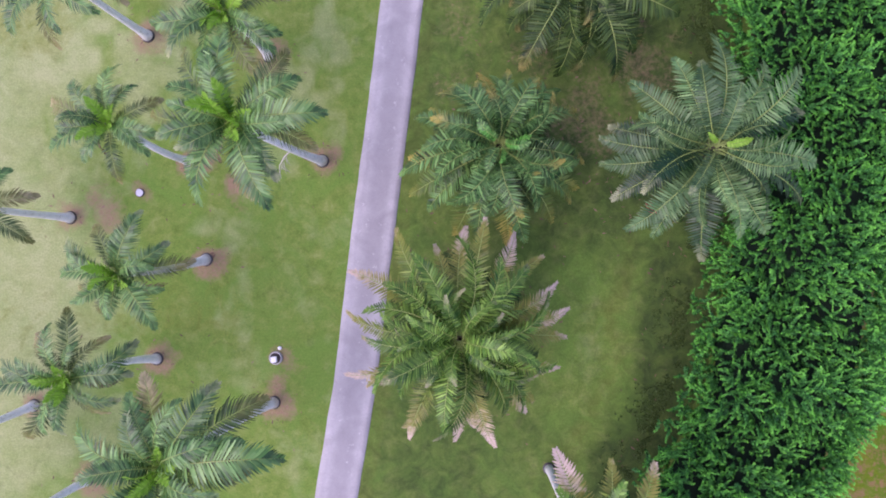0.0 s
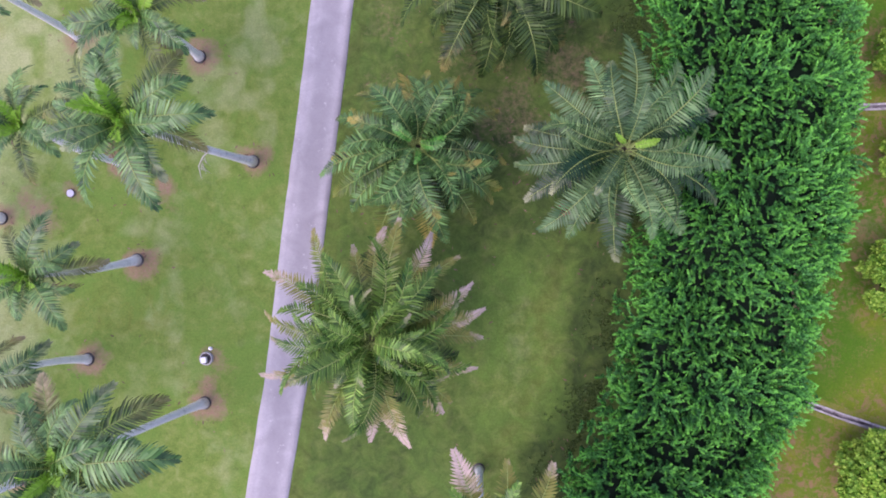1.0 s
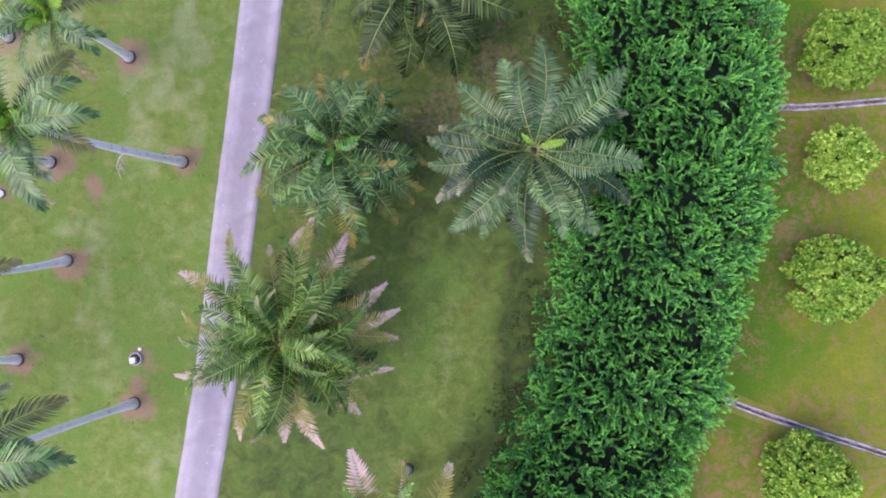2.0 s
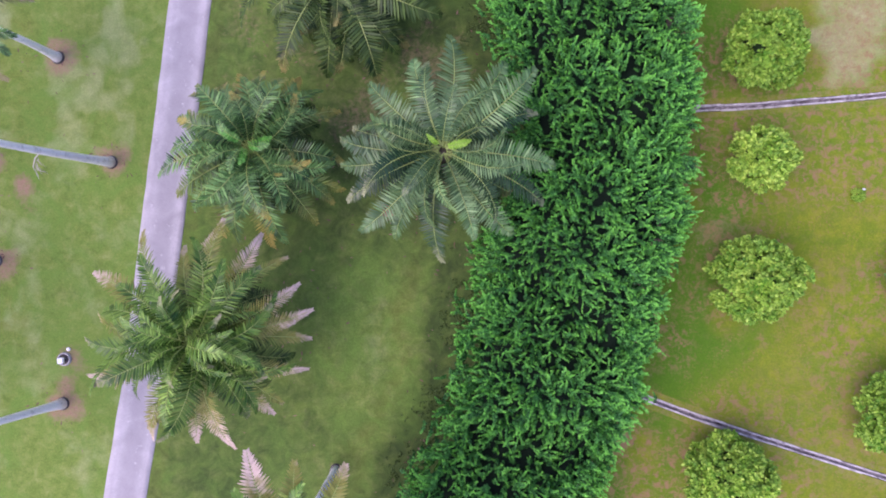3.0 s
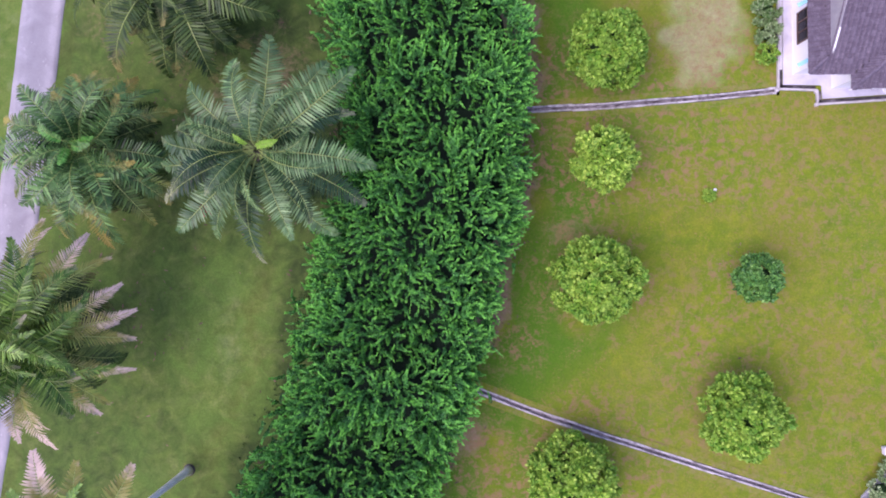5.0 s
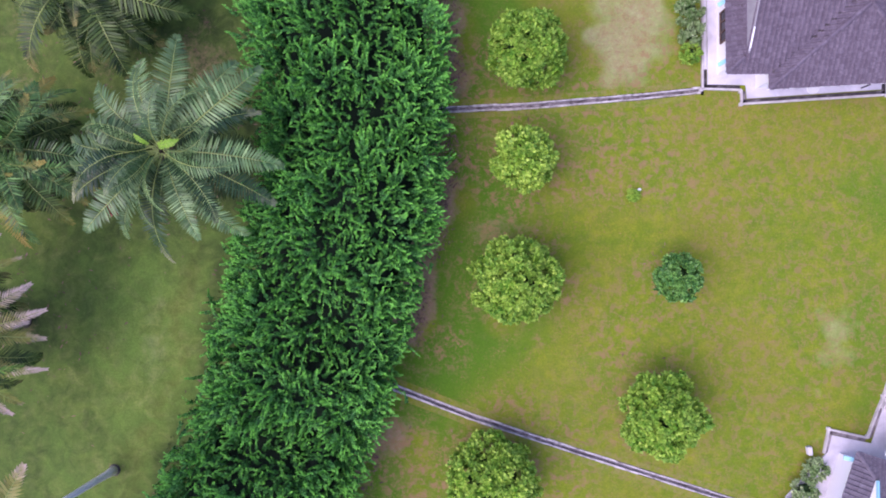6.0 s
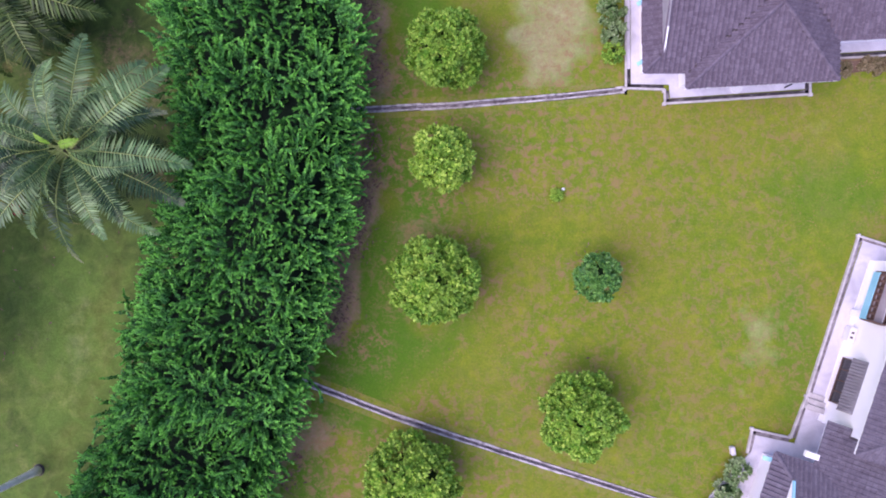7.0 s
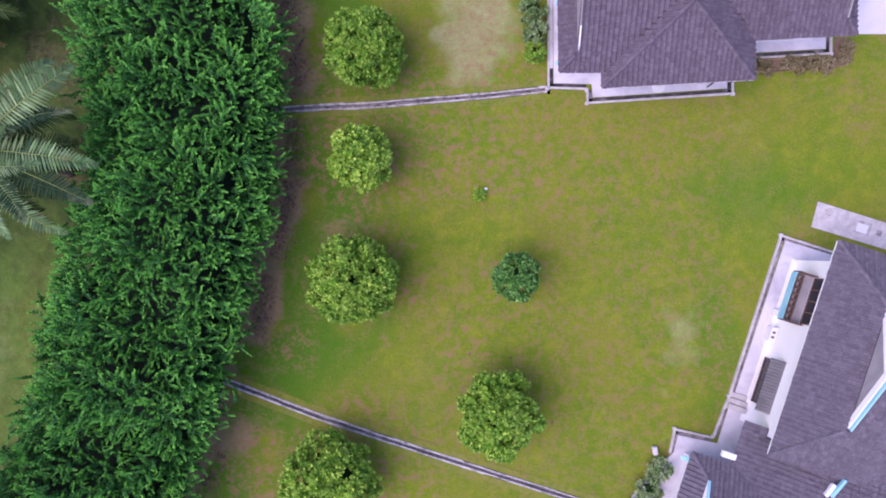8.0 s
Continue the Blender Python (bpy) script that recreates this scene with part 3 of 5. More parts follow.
def build_road():
    pts = resample(ROAD_LEFT, 1.2)
    V, F, across = [], [], []
    prof = [(0.0, -0.1, 0), (0.02, 0.05, 0.0), (0.5, 0.06, 0.1), (1.1, 0.065, 0.7), (1.7, 0.065, 1.0), (2.3, 0.065, 0.7), (2.8, 0.06, 0.1), (3.23, 0.05, 0.0), (3.25, -0.1, 0)]
    r = np.random.default_rng(3)
    for px, py in pts:
        wob = r.normal(0, 0.014, 2)
        for o, z, a in prof:
            V.append((px + o + (wob[0] if o < 1 else wob[1] if o > 2.4 else 0), py - o * 0.13, z))
            across.append(a)
    n = len(prof)
    for i in range(len(pts) - 1):
        for k in range(n - 1):
            F.append((i * n + k, i * n + k + 1, (i + 1) * n + k + 1, (i + 1) * n + k))
    me = mesh_of("road", V, F, ["road_concrete"], smooth=True)
    me.attributes.new("across", "FLOAT", "POINT").data.foreach_set("value", np.array(across, np.float32))
    tagged(new("road", me), "narrow pale grey concrete road with worn wheel tracks", "road", kind="structure")


build_road()


def build_drain(points, label):
    """An open concrete channel: its floor below the lawn, two rough kerbs cast in lengths, grass up to them."""
    root = thing("drain", label, "drain", kind="structure")
    fine = resample(points, 0.6)
    V, F = strip(fine, DRAIN_HALF + 0.02, -DRAIN_HALF - 0.02, -0.2)
    child("channel_floor", mesh_of("channel_floor", V, F, ["channel"]), root)
    r = np.random.default_rng(len(points))
    for side in (1, -1):
        V, F = strip(fine, side * 0.26, side * 0.72, 0.035)
        if side > 0:
            F = [q[::-1] for q in F]
        me = mesh_of("verge", V, F, ["lawn"])
        for key, v in (("east", 1.0), ("soil", 0.42)):
            me.attributes.new(key, "FLOAT", "POINT").data.foreach_set("value", np.full(len(V), v, np.float32))
        child("verge", me, root)
        for seg in range(0, len(fine) - 1, 3):
            run = fine[seg:seg + 4]
            if len(run) < 2:
                continue
            o1, o2 = side * (DRAIN_HALF + r.normal(0, 0.015)), side * (DRAIN_HALF + 0.12 + r.normal(0, 0.02))
            top = 0.085 + r.normal(0, 0.012)
            a, _ = strip(run, o1, o2, top)
            b, _ = strip(run, o1, o2, -0.35)
            V, n = a + b, len(a)
            F = []
            for i in range(len(run) - 1):
                p = 2 * i
                F += [(p, p + 1, p + 3, p + 2), (n + p, p, p + 2, n + p + 2), (p + 1, n + p + 1, n + p + 3, p + 3)]
            F += [(0, n, n + 1, 1), (2 * len(run) - 2, 2 * len(run) - 1, n + 2 * len(run) - 1, n + 2 * len(run) - 2)]
            child("kerb", mesh_of("kerb", V, F, ["drain_kerb"]), root)


build_drain(DRAIN_NORTH, "open concrete drain channel crossing the lawn to the house")
build_drain(DRAIN_SOUTH, "long straight open concrete drain channel across the lawn")


# ---- palms ----
REACH = {}  # how far each kind of frond reaches, in the plan


def frond_mesh(name, length, rise, fall, leaflet, pairs, material, seed, plume=0.25, droop=0.5, width=0.07, bare=0.1, sweep=0.0, fan=0.4, taper=0.6):
    """A feather leaf along +x: a curved rachis and two ranks of narrow leaflets that shorten from taper on to the end. rise, fall: its angle at the foot and at the tip, degrees."""
    r = np.random.default_rng(seed)
    n = 14
    ang = np.radians(np.linspace(0, 1, n) ** 1.3 * (fall - rise) + rise)
    step = length / (n - 1)
    px = np.concatenate([[0], np.cumsum(np.cos(ang[:-1]) * step)])
    pz = np.concatenate([[0], np.cumsum(np.sin(ang[:-1]) * step)])
    py = sweep * length * np.linspace(0, 1, n) ** 2
    path = np.stack([px, py, pz], 1)
    V, F = tube([tuple(p) for p in path], np.linspace(0.036, 0.006, n) * (length / 6 + 0.3), 5)
    V, F = [tuple(v) for v in V], list(F)
    along = [0.0] * len(V)
    slots = [1] * len(F)
    for i in range(pairs):
        s = bare + (1 - bare) * (i + 0.5) / pairs
        k = s * (n - 1)
        j = min(int(k), n - 2)
        p = path[j] + (path[j + 1] - path[j]) * (k - j)
        t = path[j + 1] - path[j]
        t = t / np.linalg.norm(t)
        side = np.cross((0, 0, 1), t)
        side /= np.linalg.norm(side)
        up = np.cross(t, side)
        q = (s - bare) / (1 - bare)
        size = leaflet * (0.5 + 0.5 * min(1.0, q / 0.24)) * (1 - 0.78 * max(0.0, (q - taper) / (1 - taper)) ** 1.2)
        for sg in (1, -1):
            ln = size * r.uniform(0.86, 1.1)
            fwd = fan * (0.5 + 0.7 * q + 1.9 * q ** 5) + r.normal(0, 0.035)
            lift = 0.24 + plume * (0.5 * math.sin(q * 7 + seed + sg) + r.normal(0, 0.3))
            d = side * sg * math.cos(lift) + up * math.sin(lift) + t * fwd
            d /= np.linalg.norm(d)
            w = width * r.uniform(0.85, 1.15)
            flat = np.cross(d, up)
            flat /= np.linalg.norm(flat) + 1e-9
            flat = flat + up * r.normal(0, 0.12)
            low = np.array((0, 0, droop * ln))
            mid = p + d * ln * 0.42 - low * 0.05
            far = p + d * ln * 0.78 - low * r.uniform(0.1, 0.2)
            end = p + d * ln - low * r.uniform(0.2, 0.45)
            b = len(V)
            V += [tuple(x) for x in (p - flat * w * 0.6, p + flat * w * 0.6, mid + flat * w, mid - flat * w, far + flat * w * 0.5, far - flat * w * 0.5, end)]
            along += [s, s, s, s, s + 0.03, s + 0.03, min(1.0, s + 0.06)]
            F += [(b, b + 1, b + 2, b + 3), (b + 3, b + 2, b + 4, b + 5), (b + 5, b + 4, b + 6)]
            slots += [0, 0, 0]
    me = mesh_of(name, V, F, [material, "rachis"], slots, along)
    REACH[me.name] = float(px[-1])
    return me


def trunk_mesh(name, base, top, r0, r1, material, swell=1.25, seed=0, sides=14):
    """A palm stem from its swollen foot to the crown, with a slight bend, in the thing's own space (foot at the origin)."""
    r = np.random.default_rng(seed)
    d = Vector(top) - Vector(base)
    n = 16
    path, rad = [], []
    bend = Vector((r.normal(0, 0.15), r.normal(0, 0.15), 0))
    for i in range(n + 1):
        t = i / n
        path.append(Vector((d.x * t ** 0.9, d.y * t ** 0.9, d.z * t)) + bend * math.sin(math.pi * t))
        flare = (swell - 1) * math.exp(-t * 12)
        rad.append((r0 + (r1 - r0) * t ** 0.7) * (1 + flare) * (1 + r.normal(0, 0.015)))
    V, F = tube(path, rad, sides)
    return mesh_of(name, V, F, [material], smooth=True)


def crown(root, top, foot, spread):
    """Hangs fronds round the stem's head: each item of spread is (mesh, azimuth, tilt, size) and, where given, how much higher it grows and how far it may twist."""
    for k, (mesh, az, tilt, size, *rest) in enumerate(spread):
        lift, twist = rest or (0.0, 26.0)
        roll = twist * math.sin(k * 2.7 + az)
        m = Matrix.Translation(top + Vector((0, 0, lift))) @ pose(0, 0, 0, 0, 0, az) @ Matrix.Translation((foot, 0, 0)) @ pose(0, 0, 0, 0, -tilt, 0) @ pose(0, 0, 0, roll) @ Matrix.Scale(size, 4)
        child("frond", mesh, root, m)


def oil_palm(x, y, z, label, young, old, under, outer, inner, trunk_r, seed, fill, skirt, heart, tender):
    """outer: bearing and reach of each old frond; fill, inner: half-grown and young ones above them; skirt: low ones of the kind under, below; tender: sizes of the heart's leaves."""
    r = np.random.default_rng(seed)
    root = thing("oil_palm", label, "palm tree", "oil palms beside the road", at=pose(x, y, 0))
    child("trunk", trunk_mesh("trunk", (0, 0, 0), (0, 0, z - 2.0), trunk_r, trunk_r * 0.85, "palm_bark", 1.3, seed=seed), root)
    V, F = [], []
    for i in range(90):  # stubs of cut leaf bases round the stem's head
        a, h = i * 2.39996, z - 1.75 - 2.4 * (i / 90)
        b = len(V)
        c, s, w = math.cos(a), math.sin(a), 0.11
        for o, up in ((trunk_r * 0.8, 0.0), (trunk_r * 1.35, 0.28)):
            V += [(c * o - s * w, s * o + c * w, h + up), (c * o + s * w, s * o - c * w, h + up), (c * o, s * o, h + up + 0.12)]
        F += [(b, b + 1, b + 4, b + 3), (b + 1, b + 2, b + 5, b + 4), (b + 2, b, b + 3, b + 5), (b + 3, b + 4, b + 5)]
    child("leaf_bases", mesh_of("leaf_bases", V, F, ["palm_bark"]), root, kind="stuff")
    spread = []
    mean = sum(q for _, q in outer) / len(outer)
    # low skirt in a darker leaf, putting the shade under the crown into colour
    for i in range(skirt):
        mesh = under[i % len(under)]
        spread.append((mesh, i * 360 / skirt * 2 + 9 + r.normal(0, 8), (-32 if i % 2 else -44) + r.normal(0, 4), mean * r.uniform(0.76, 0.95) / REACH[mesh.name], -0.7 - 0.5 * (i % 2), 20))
    for i, (az, reach) in enumerate(outer):
        mesh = old[i % len(old)]
        spread.append((mesh, az, r.normal(-18, 5), reach * 1.09 / REACH[mesh.name], -0.35, 24))
    for i in range(fill):
        mesh = young[i % len(young)]
        spread.append((mesh, i * 360 / fill + r.normal(0, 9), -15 + r.normal(0, 7), mean * r.uniform(0.68, 0.86) / REACH[mesh.name], 0.1, 50))
    for i in range(inner):
        mesh = young[i % len(young)]
        spread.append((mesh, 40 + i * 360 / inner + r.normal(0, 10), 6 + r.normal(0, 6), mean * r.uniform(0.42, 0.62) / REACH[mesh.name], 0.45, 62))
    lift = 0.85 if len(tender) < 3 else 1.5
    for i, size in enumerate(tender):
        spread.append((heart[i % 2], 25 + i * 115 + r.normal(0, 12), r.normal(0, 6), size, lift, 40))
    crown(root, Vector((0, 0, z - 1.0)), 0.24, spread)
    return root


def build_oil_palms():
    """Outer fronds rise and bow down; younger ones stand steeper and arch over near the heart."""
    def set_of(length, rise, fall, leaflet, pairs, material, seed, sweeps, **more):
        return [frond_mesh("frond", length, rise, fall, leaflet, pairs, material, seed + i, sweep=w, **more) for i, w in enumerate(sweeps)]

    g = set_of(6.0, 66, -38, 1.05, 36, "frond_green", 20, (0.13, -0.15, 0.03), plume=0.4, droop=0.35, width=0.054, fan=0.6, taper=0.4)
    go = set_of(6.9, 34, -32, 1.05, 42, "frond_old", 30, (-0.03, 0.05, 0.0), plume=0.45, droop=0.4, width=0.052, fan=0.6, taper=0.35)
    d = set_of(5.2, 66, -42, 0.98, 31, "frond_deep", 40, (0.14, -0.13, -0.02), plume=0.4, droop=0.4, width=0.055, fan=0.5, taper=0.5)
    do = set_of(5.6, 34, -44, 0.95, 33, "frond_deep_old", 50, (0.03, -0.04), plume=0.5, droop=0.5, width=0.052, fan=0.5, taper=0.45)
    dg = set_of(5.6, 38, -40, 0.98, 33, "frond_deep", 54, (-0.05, 0.04), plume=0.45, droop=0.5, width=0.053, fan=0.5, taper=0.45)
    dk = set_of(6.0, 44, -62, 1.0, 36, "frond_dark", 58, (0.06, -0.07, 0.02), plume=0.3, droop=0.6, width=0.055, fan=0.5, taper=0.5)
    s = set_of(6.4, 60, -36, 1.1, 34, "frond_silver", 60, (0.1, -0.1, 0.03), plume=0.3, droop=0.5, width=0.068, fan=0.35, taper=0.5)
    so = set_of(6.9, 36, -36, 1.12, 37, "frond_silver", 164, (0.07, -0.06, 0.02), plume=0.3, droop=0.55, width=0.068, fan=0.35, taper=0.5)
    (x1, y1, z1), (x2, y2, z2), (x3, y3, z3), (x4, y4, z4) = OIL_PALMS
    heart = set_of(2.2, 60, -10, 0.42, 20, "frond_lime", 64, (0.0, 0.05), droop=0.3)
    tuft = [frond_mesh("frond", 2.3, 60, -35, 0.5, 18, m, 74 + i, plume=0.25, droop=0.3, width=0.05) for i, m in enumerate(("frond_fresh", "frond_deep"))]
    leafy = set_of(3.6, 66, -40, 0.75, 24, "frond_green", 67, (0.08, -0.06), plume=0.2, droop=0.25, width=0.06, fan=0.6)
    ring_1 = [(182, 5.3), (195, 5.7), (209, 5.9), (226, 5.5), (241, 6.0), (258, 5.5), (280, 5.8), (292, 5.6), (305, 5.5), (320, 5.3), (339, 5.5), (354, 5.1), (24, 5.3), (40, 5.1), (65, 5.0), (86, 4.3), (104, 4.6), (125, 4.8), (151, 4.4), (164, 5.1)]
    ring_2 = [(168, 6.8), (150, 7.2), (118, 7.2), (198, 6.7), (210, 6.2), (236, 6.2), (249, 6.6), (262, 6.0), (282, 5.8), (292, 6.7), (305, 6.4), (315, 6.4), (346, 6.7), (353, 6.5), (9, 5.6), (18, 6.8), (28, 6.6), (40, 6.9), (66, 7.0), (74, 6.9), (83, 6.8), (109, 5.6)]
    ring_3 = [(85, 6.8), (110, 6.1), (133, 6.5), (156, 6.5), (172, 6.9), (182, 6.9), (203, 6.8), (226, 7.0), (241, 6.2), (269, 6.4), (293, 5.0), (313, 6.1), (327, 6.1), (357, 5.9), (19, 5.2), (40, 6.6), (62, 6.3)]
    ring_1 = [(a, q * 1.04) for a, q in ring_1]
    ring_2 = [(a, q * (0.96 - 0.035 * math.cos(radians(a)))) for a, q in ring_2]
    ring_3 = [(a, q * (0.94 + 0.11 * math.cos(radians(a)))) for a, q in ring_3]
    ring_4 = [(i * 17, 6.1 + 0.6 * math.sin(i * 2.3)) for i in range(21)]
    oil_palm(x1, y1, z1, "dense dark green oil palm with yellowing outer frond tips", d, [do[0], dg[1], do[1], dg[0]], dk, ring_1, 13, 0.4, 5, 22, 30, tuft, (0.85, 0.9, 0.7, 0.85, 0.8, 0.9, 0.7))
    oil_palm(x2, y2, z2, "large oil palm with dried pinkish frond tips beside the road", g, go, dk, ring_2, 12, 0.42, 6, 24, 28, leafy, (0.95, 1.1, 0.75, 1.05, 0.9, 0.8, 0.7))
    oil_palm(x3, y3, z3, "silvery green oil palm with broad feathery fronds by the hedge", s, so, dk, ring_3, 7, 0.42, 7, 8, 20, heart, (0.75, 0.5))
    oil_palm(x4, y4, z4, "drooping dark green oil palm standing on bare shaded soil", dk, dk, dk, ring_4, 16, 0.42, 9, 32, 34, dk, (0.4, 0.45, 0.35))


def build_royal_palms():
    def pair_of(length, rise, fall, leaflet, pairs, material, seed, droop, width):
        return [frond_mesh("frond", length, rise, fall, leaflet, pairs, material, seed + i, plume=0.5, droop=droop, width=width, sweep=w, fan=0.6, taper=0.6) for i, w in enumerate((0.07, -0.06, 0.01))]

    young = pair_of(4.2, 46, -58, 0.8, 40, "frond_royal", 70, 1.0, 0.044)
    aged = pair_of(4.4, 22, -66, 0.78, 40, "frond_royal_old", 80, 1.3, 0.042)
    h = pair_of(2.4, 62, 5, 0.55, 22, "frond_lime", 90, 0.4, 0.06)
    dead = frond_mesh("frond", 3.4, 0, -70, 0.5, 24, "frond_dead", 93, plume=0.6, droop=1.0, width=0.045)
    for n, (bx, by, cx, cy, z, length, turn) in enumerate(ROYALS):
        r = np.random.default_rng(100 + n)
        root = thing("royal_palm", "slender royal palm with smooth pale grey trunk ringed by bare soil", "palm tree", "royal palms on the lawn", at=pose(bx, by, 0))
        top = Vector((cx - bx, cy - by, z))
        child("trunk", trunk_mesh("trunk", (0, 0, 0), top - Vector((0, 0, 1.3)), 0.3, 0.2, "royal_bark", 1.5, seed=n), root)
        foot = bmesh.new()
        bmesh.ops.create_cone(foot, cap_ends=True, segments=18, radius1=0.52, radius2=0.44, depth=0.14, matrix=pose(0, 0, 0.07))
        part("root_collar", foot, "dark_bark", root, "dark ring of roots at the foot")
        V, F = tube([top - Vector((0, 0, 1.35)), top - Vector((0, 0, 0.8)), top - Vector((0, 0, 0.1)), top + Vector((0, 0, 0.5))], [0.2, 0.22, 0.16, 0.03], 12)
        child("crownshaft", mesh_of("crownshaft", V, F, ["frond_royal"], along=[0.0] * len(V), smooth=True), root, label="smooth green crownshaft below the fronds")
        spread, size = [], length / 4.0
        for i in range(6):
            spread.append((h[i % 3], turn + i * 61 + r.normal(0, 10), 22 + r.normal(0, 8), min(size, 1.2) * r.uniform(0.7, 1.0)))
        ring = ROYAL_FRONDS.get(n) or [(turn + i * 28 + r.normal(0, 6), length * r.uniform(0.85, 1.05)) for i in range(13)]
        for i, (az, reach) in enumerate(ring):
            mesh = (young if i % 3 else aged)[i % 3 if i % 3 else (i // 3) % 3]
            spread.append((mesh, az, r.normal(2, 5), reach / REACH[mesh.name]))
        for i in range(5):  # a few steeper ones over the ring
            mesh = young[i % 3]
            spread.append((mesh, turn + 20 + i * 72 + r.normal(0, 10), 20 + r.normal(0, 5), length * r.uniform(0.55, 0.7) / REACH[mesh.name]))
        for i in range(1 + n % 2):
            spread.append((dead, turn + 70 + 150 * i + 40 * n, -25 - 10 * i, size * 0.9))
        crown(root, top, 0.12, spread)
    # the tall one beyond the curved lawn
    bx, by, cx, cy, z = TALL_PALM
    root = thing("tall_palm", "tall slim palm with grey trunk and pink-tipped fronds", "palm tree", at=pose(bx, by, 0))
    top = Vector((cx - bx, cy - by, z))
    child("trunk", trunk_mesh("trunk", (0, 0, 0), top - Vector((0, 0, 0.5)), 0.26, 0.17, "royal_bark", 1.4, seed=41), root)
    foot = bmesh.new()
    bmesh.ops.create_cone(foot, cap_ends=True, segments=18, radius1=0.46, radius2=0.37, depth=0.14, matrix=pose(0, 0, 0.07))
    part("root_collar", foot, "dark_bark", root, "dark ring of roots at the foot")
    tf = [frond_mesh("frond", 5.6, 30, -25, 0.9, 34, "frond_old", 110 + i, plume=0.35, droop=0.7, width=0.07, sweep=s) for i, s in enumerate((0.05, -0.05))]
    tg = [frond_mesh("frond", 5.6, 42, -30, 0.9, 34, "frond_green", 115 + i, plume=0.35, droop=0.6, width=0.075) for i in range(2)]
    r = np.random.default_rng(44)
    spread = [((tg if i < 9 else tf)[i % 2], 20 + i * 137.5 + r.normal(0, 6), 24 * (1 - i / 22) - 10 + r.normal(0, 4), 0.95 + 0.25 * i / 22) for i in range(23)]
    crown(root, top, 0.12, spread)


build_oil_palms()
build_royal_palms()


def leaf_cloud(centres, out, leaf_len, leaf_w, per, spread, r, shoot=0.0):
    """Shoots of small folded leaves: at each centre a twig along out, with leaves set round it. Returns vertices and triangles."""
    n = len(centres)
    out = out / np.linalg.norm(out, axis=1, keepdims=True)
    ref = np.where(np.abs(out[:, 2:3]) < 0.9, np.array([[0, 0, 1.0]]), np.array([[1.0, 0, 0]]))
    s = np.cross(out, ref)
    s /= np.linalg.norm(s, axis=1, keepdims=True)
    u = np.cross(s, out)
    k = np.arange(per)
    t = (k + 0.5) / per
    a = (k * 2.39996)[None, :] + r.uniform(0, 6.28, (n, 1))
    p = centres[:, None, :] + out[:, None, :] * (t * shoot)[None, :, None] + r.normal(0, spread * 0.25, (n, per, 3))
    radial = s[:, None, :] * np.cos(a)[..., None] + u[:, None, :] * np.sin(a)[..., None]
    d = radial * (0.95 - 0.4 * t)[None, :, None] + out[:, None, :] * (0.45 + 0.6 * t)[None, :, None] + r.normal(0, 0.2, (n, per, 3))
    d /= np.linalg.norm(d, axis=2, keepdims=True)
    side = np.cross(d, out[:, None, :] + r.normal(0, 0.35, (n, per, 3)))
    side /= np.linalg.norm(side, axis=2, keepdims=True) + 1e-9
    nrm = np.cross(side, d)
    ln = (leaf_len * r.uniform(0.75, 1.25, (n, per)))[..., None]
    w = leaf_w * ln / leaf_len
    mid = p + d * ln * 0.5
    quad = np.stack([p, mid + side * w - nrm * w * 0.4, p + d * ln - nrm * ln * 0.12, mid - side * w - nrm * w * 0.4], 2)
    V = quad.reshape(-1, 3)
    b = np.arange(n * per) * 4
    F = np.concatenate([np.stack([b, b + 1, b + 2], 1), np.stack([b, b + 2, b + 3], 1)])
    order = np.argsort(np.concatenate([np.arange(n * per)] * 2), kind="stable")
    return V, F[order]


def caught_pieces():
    """Dry pieces that hang where they fell: a red leaf spray on a frond, a pale stalk against a royal palm's stem."""
    r = np.random.default_rng(51)
    spray = thing("leaf_spray", "small withered red leaf spray lying on a palm frond", "fallen leaves", at=pose(11.95, 2.4, 9.3))
    c = r.normal(0, 0.12, (16, 3)) * np.array([1, 1, 0.4])
    V, F = leaf_cloud(c, r.normal(0, 1, (16, 3)) + np.array([0, 0, 0.4]), 0.24, 0.06, 5, 0.05, r, shoot=0.1)
    child("leaves", mesh_of("leaves", V, F, ["red_leaf"]), spray, kind="stuff")
    stalk = thing("dry_stalk", "pale dry branched flower stalk hanging beside a palm trunk", "fallen branch", at=pose(-10.5, 6.45, 7.4))
    V, F = tube([(0.05, 0.0, 0.1), (-0.5, -0.5, 0.0), (-0.95, -1.0, -0.5), (-1.2, -1.5, -1.4)], [0.05, 0.045, 0.035, 0.015], 6)
    child("stem", mesh_of("stem", V, F, ["dry_stalk"], smooth=True), stalk)
    for i in range(9):
        t = 0.35 + 0.07 * i
        a = Vector((-1.15 * t, -1.35 * t, -1.1 * t * t))
        b = a + Vector((r.normal(0, 0.35), -0.2 + r.normal(0, 0.3), -0.45 - 0.3 * r.random()))
        V, F = tube([a, (a + b) / 2 + Vector((0, 0, 0.08)), b], [0.022, 0.018, 0.008], 5)
        child("twig", mesh_of("twig", V, F, ["dry_stalk"], smooth=True), stalk)


caught_pieces()


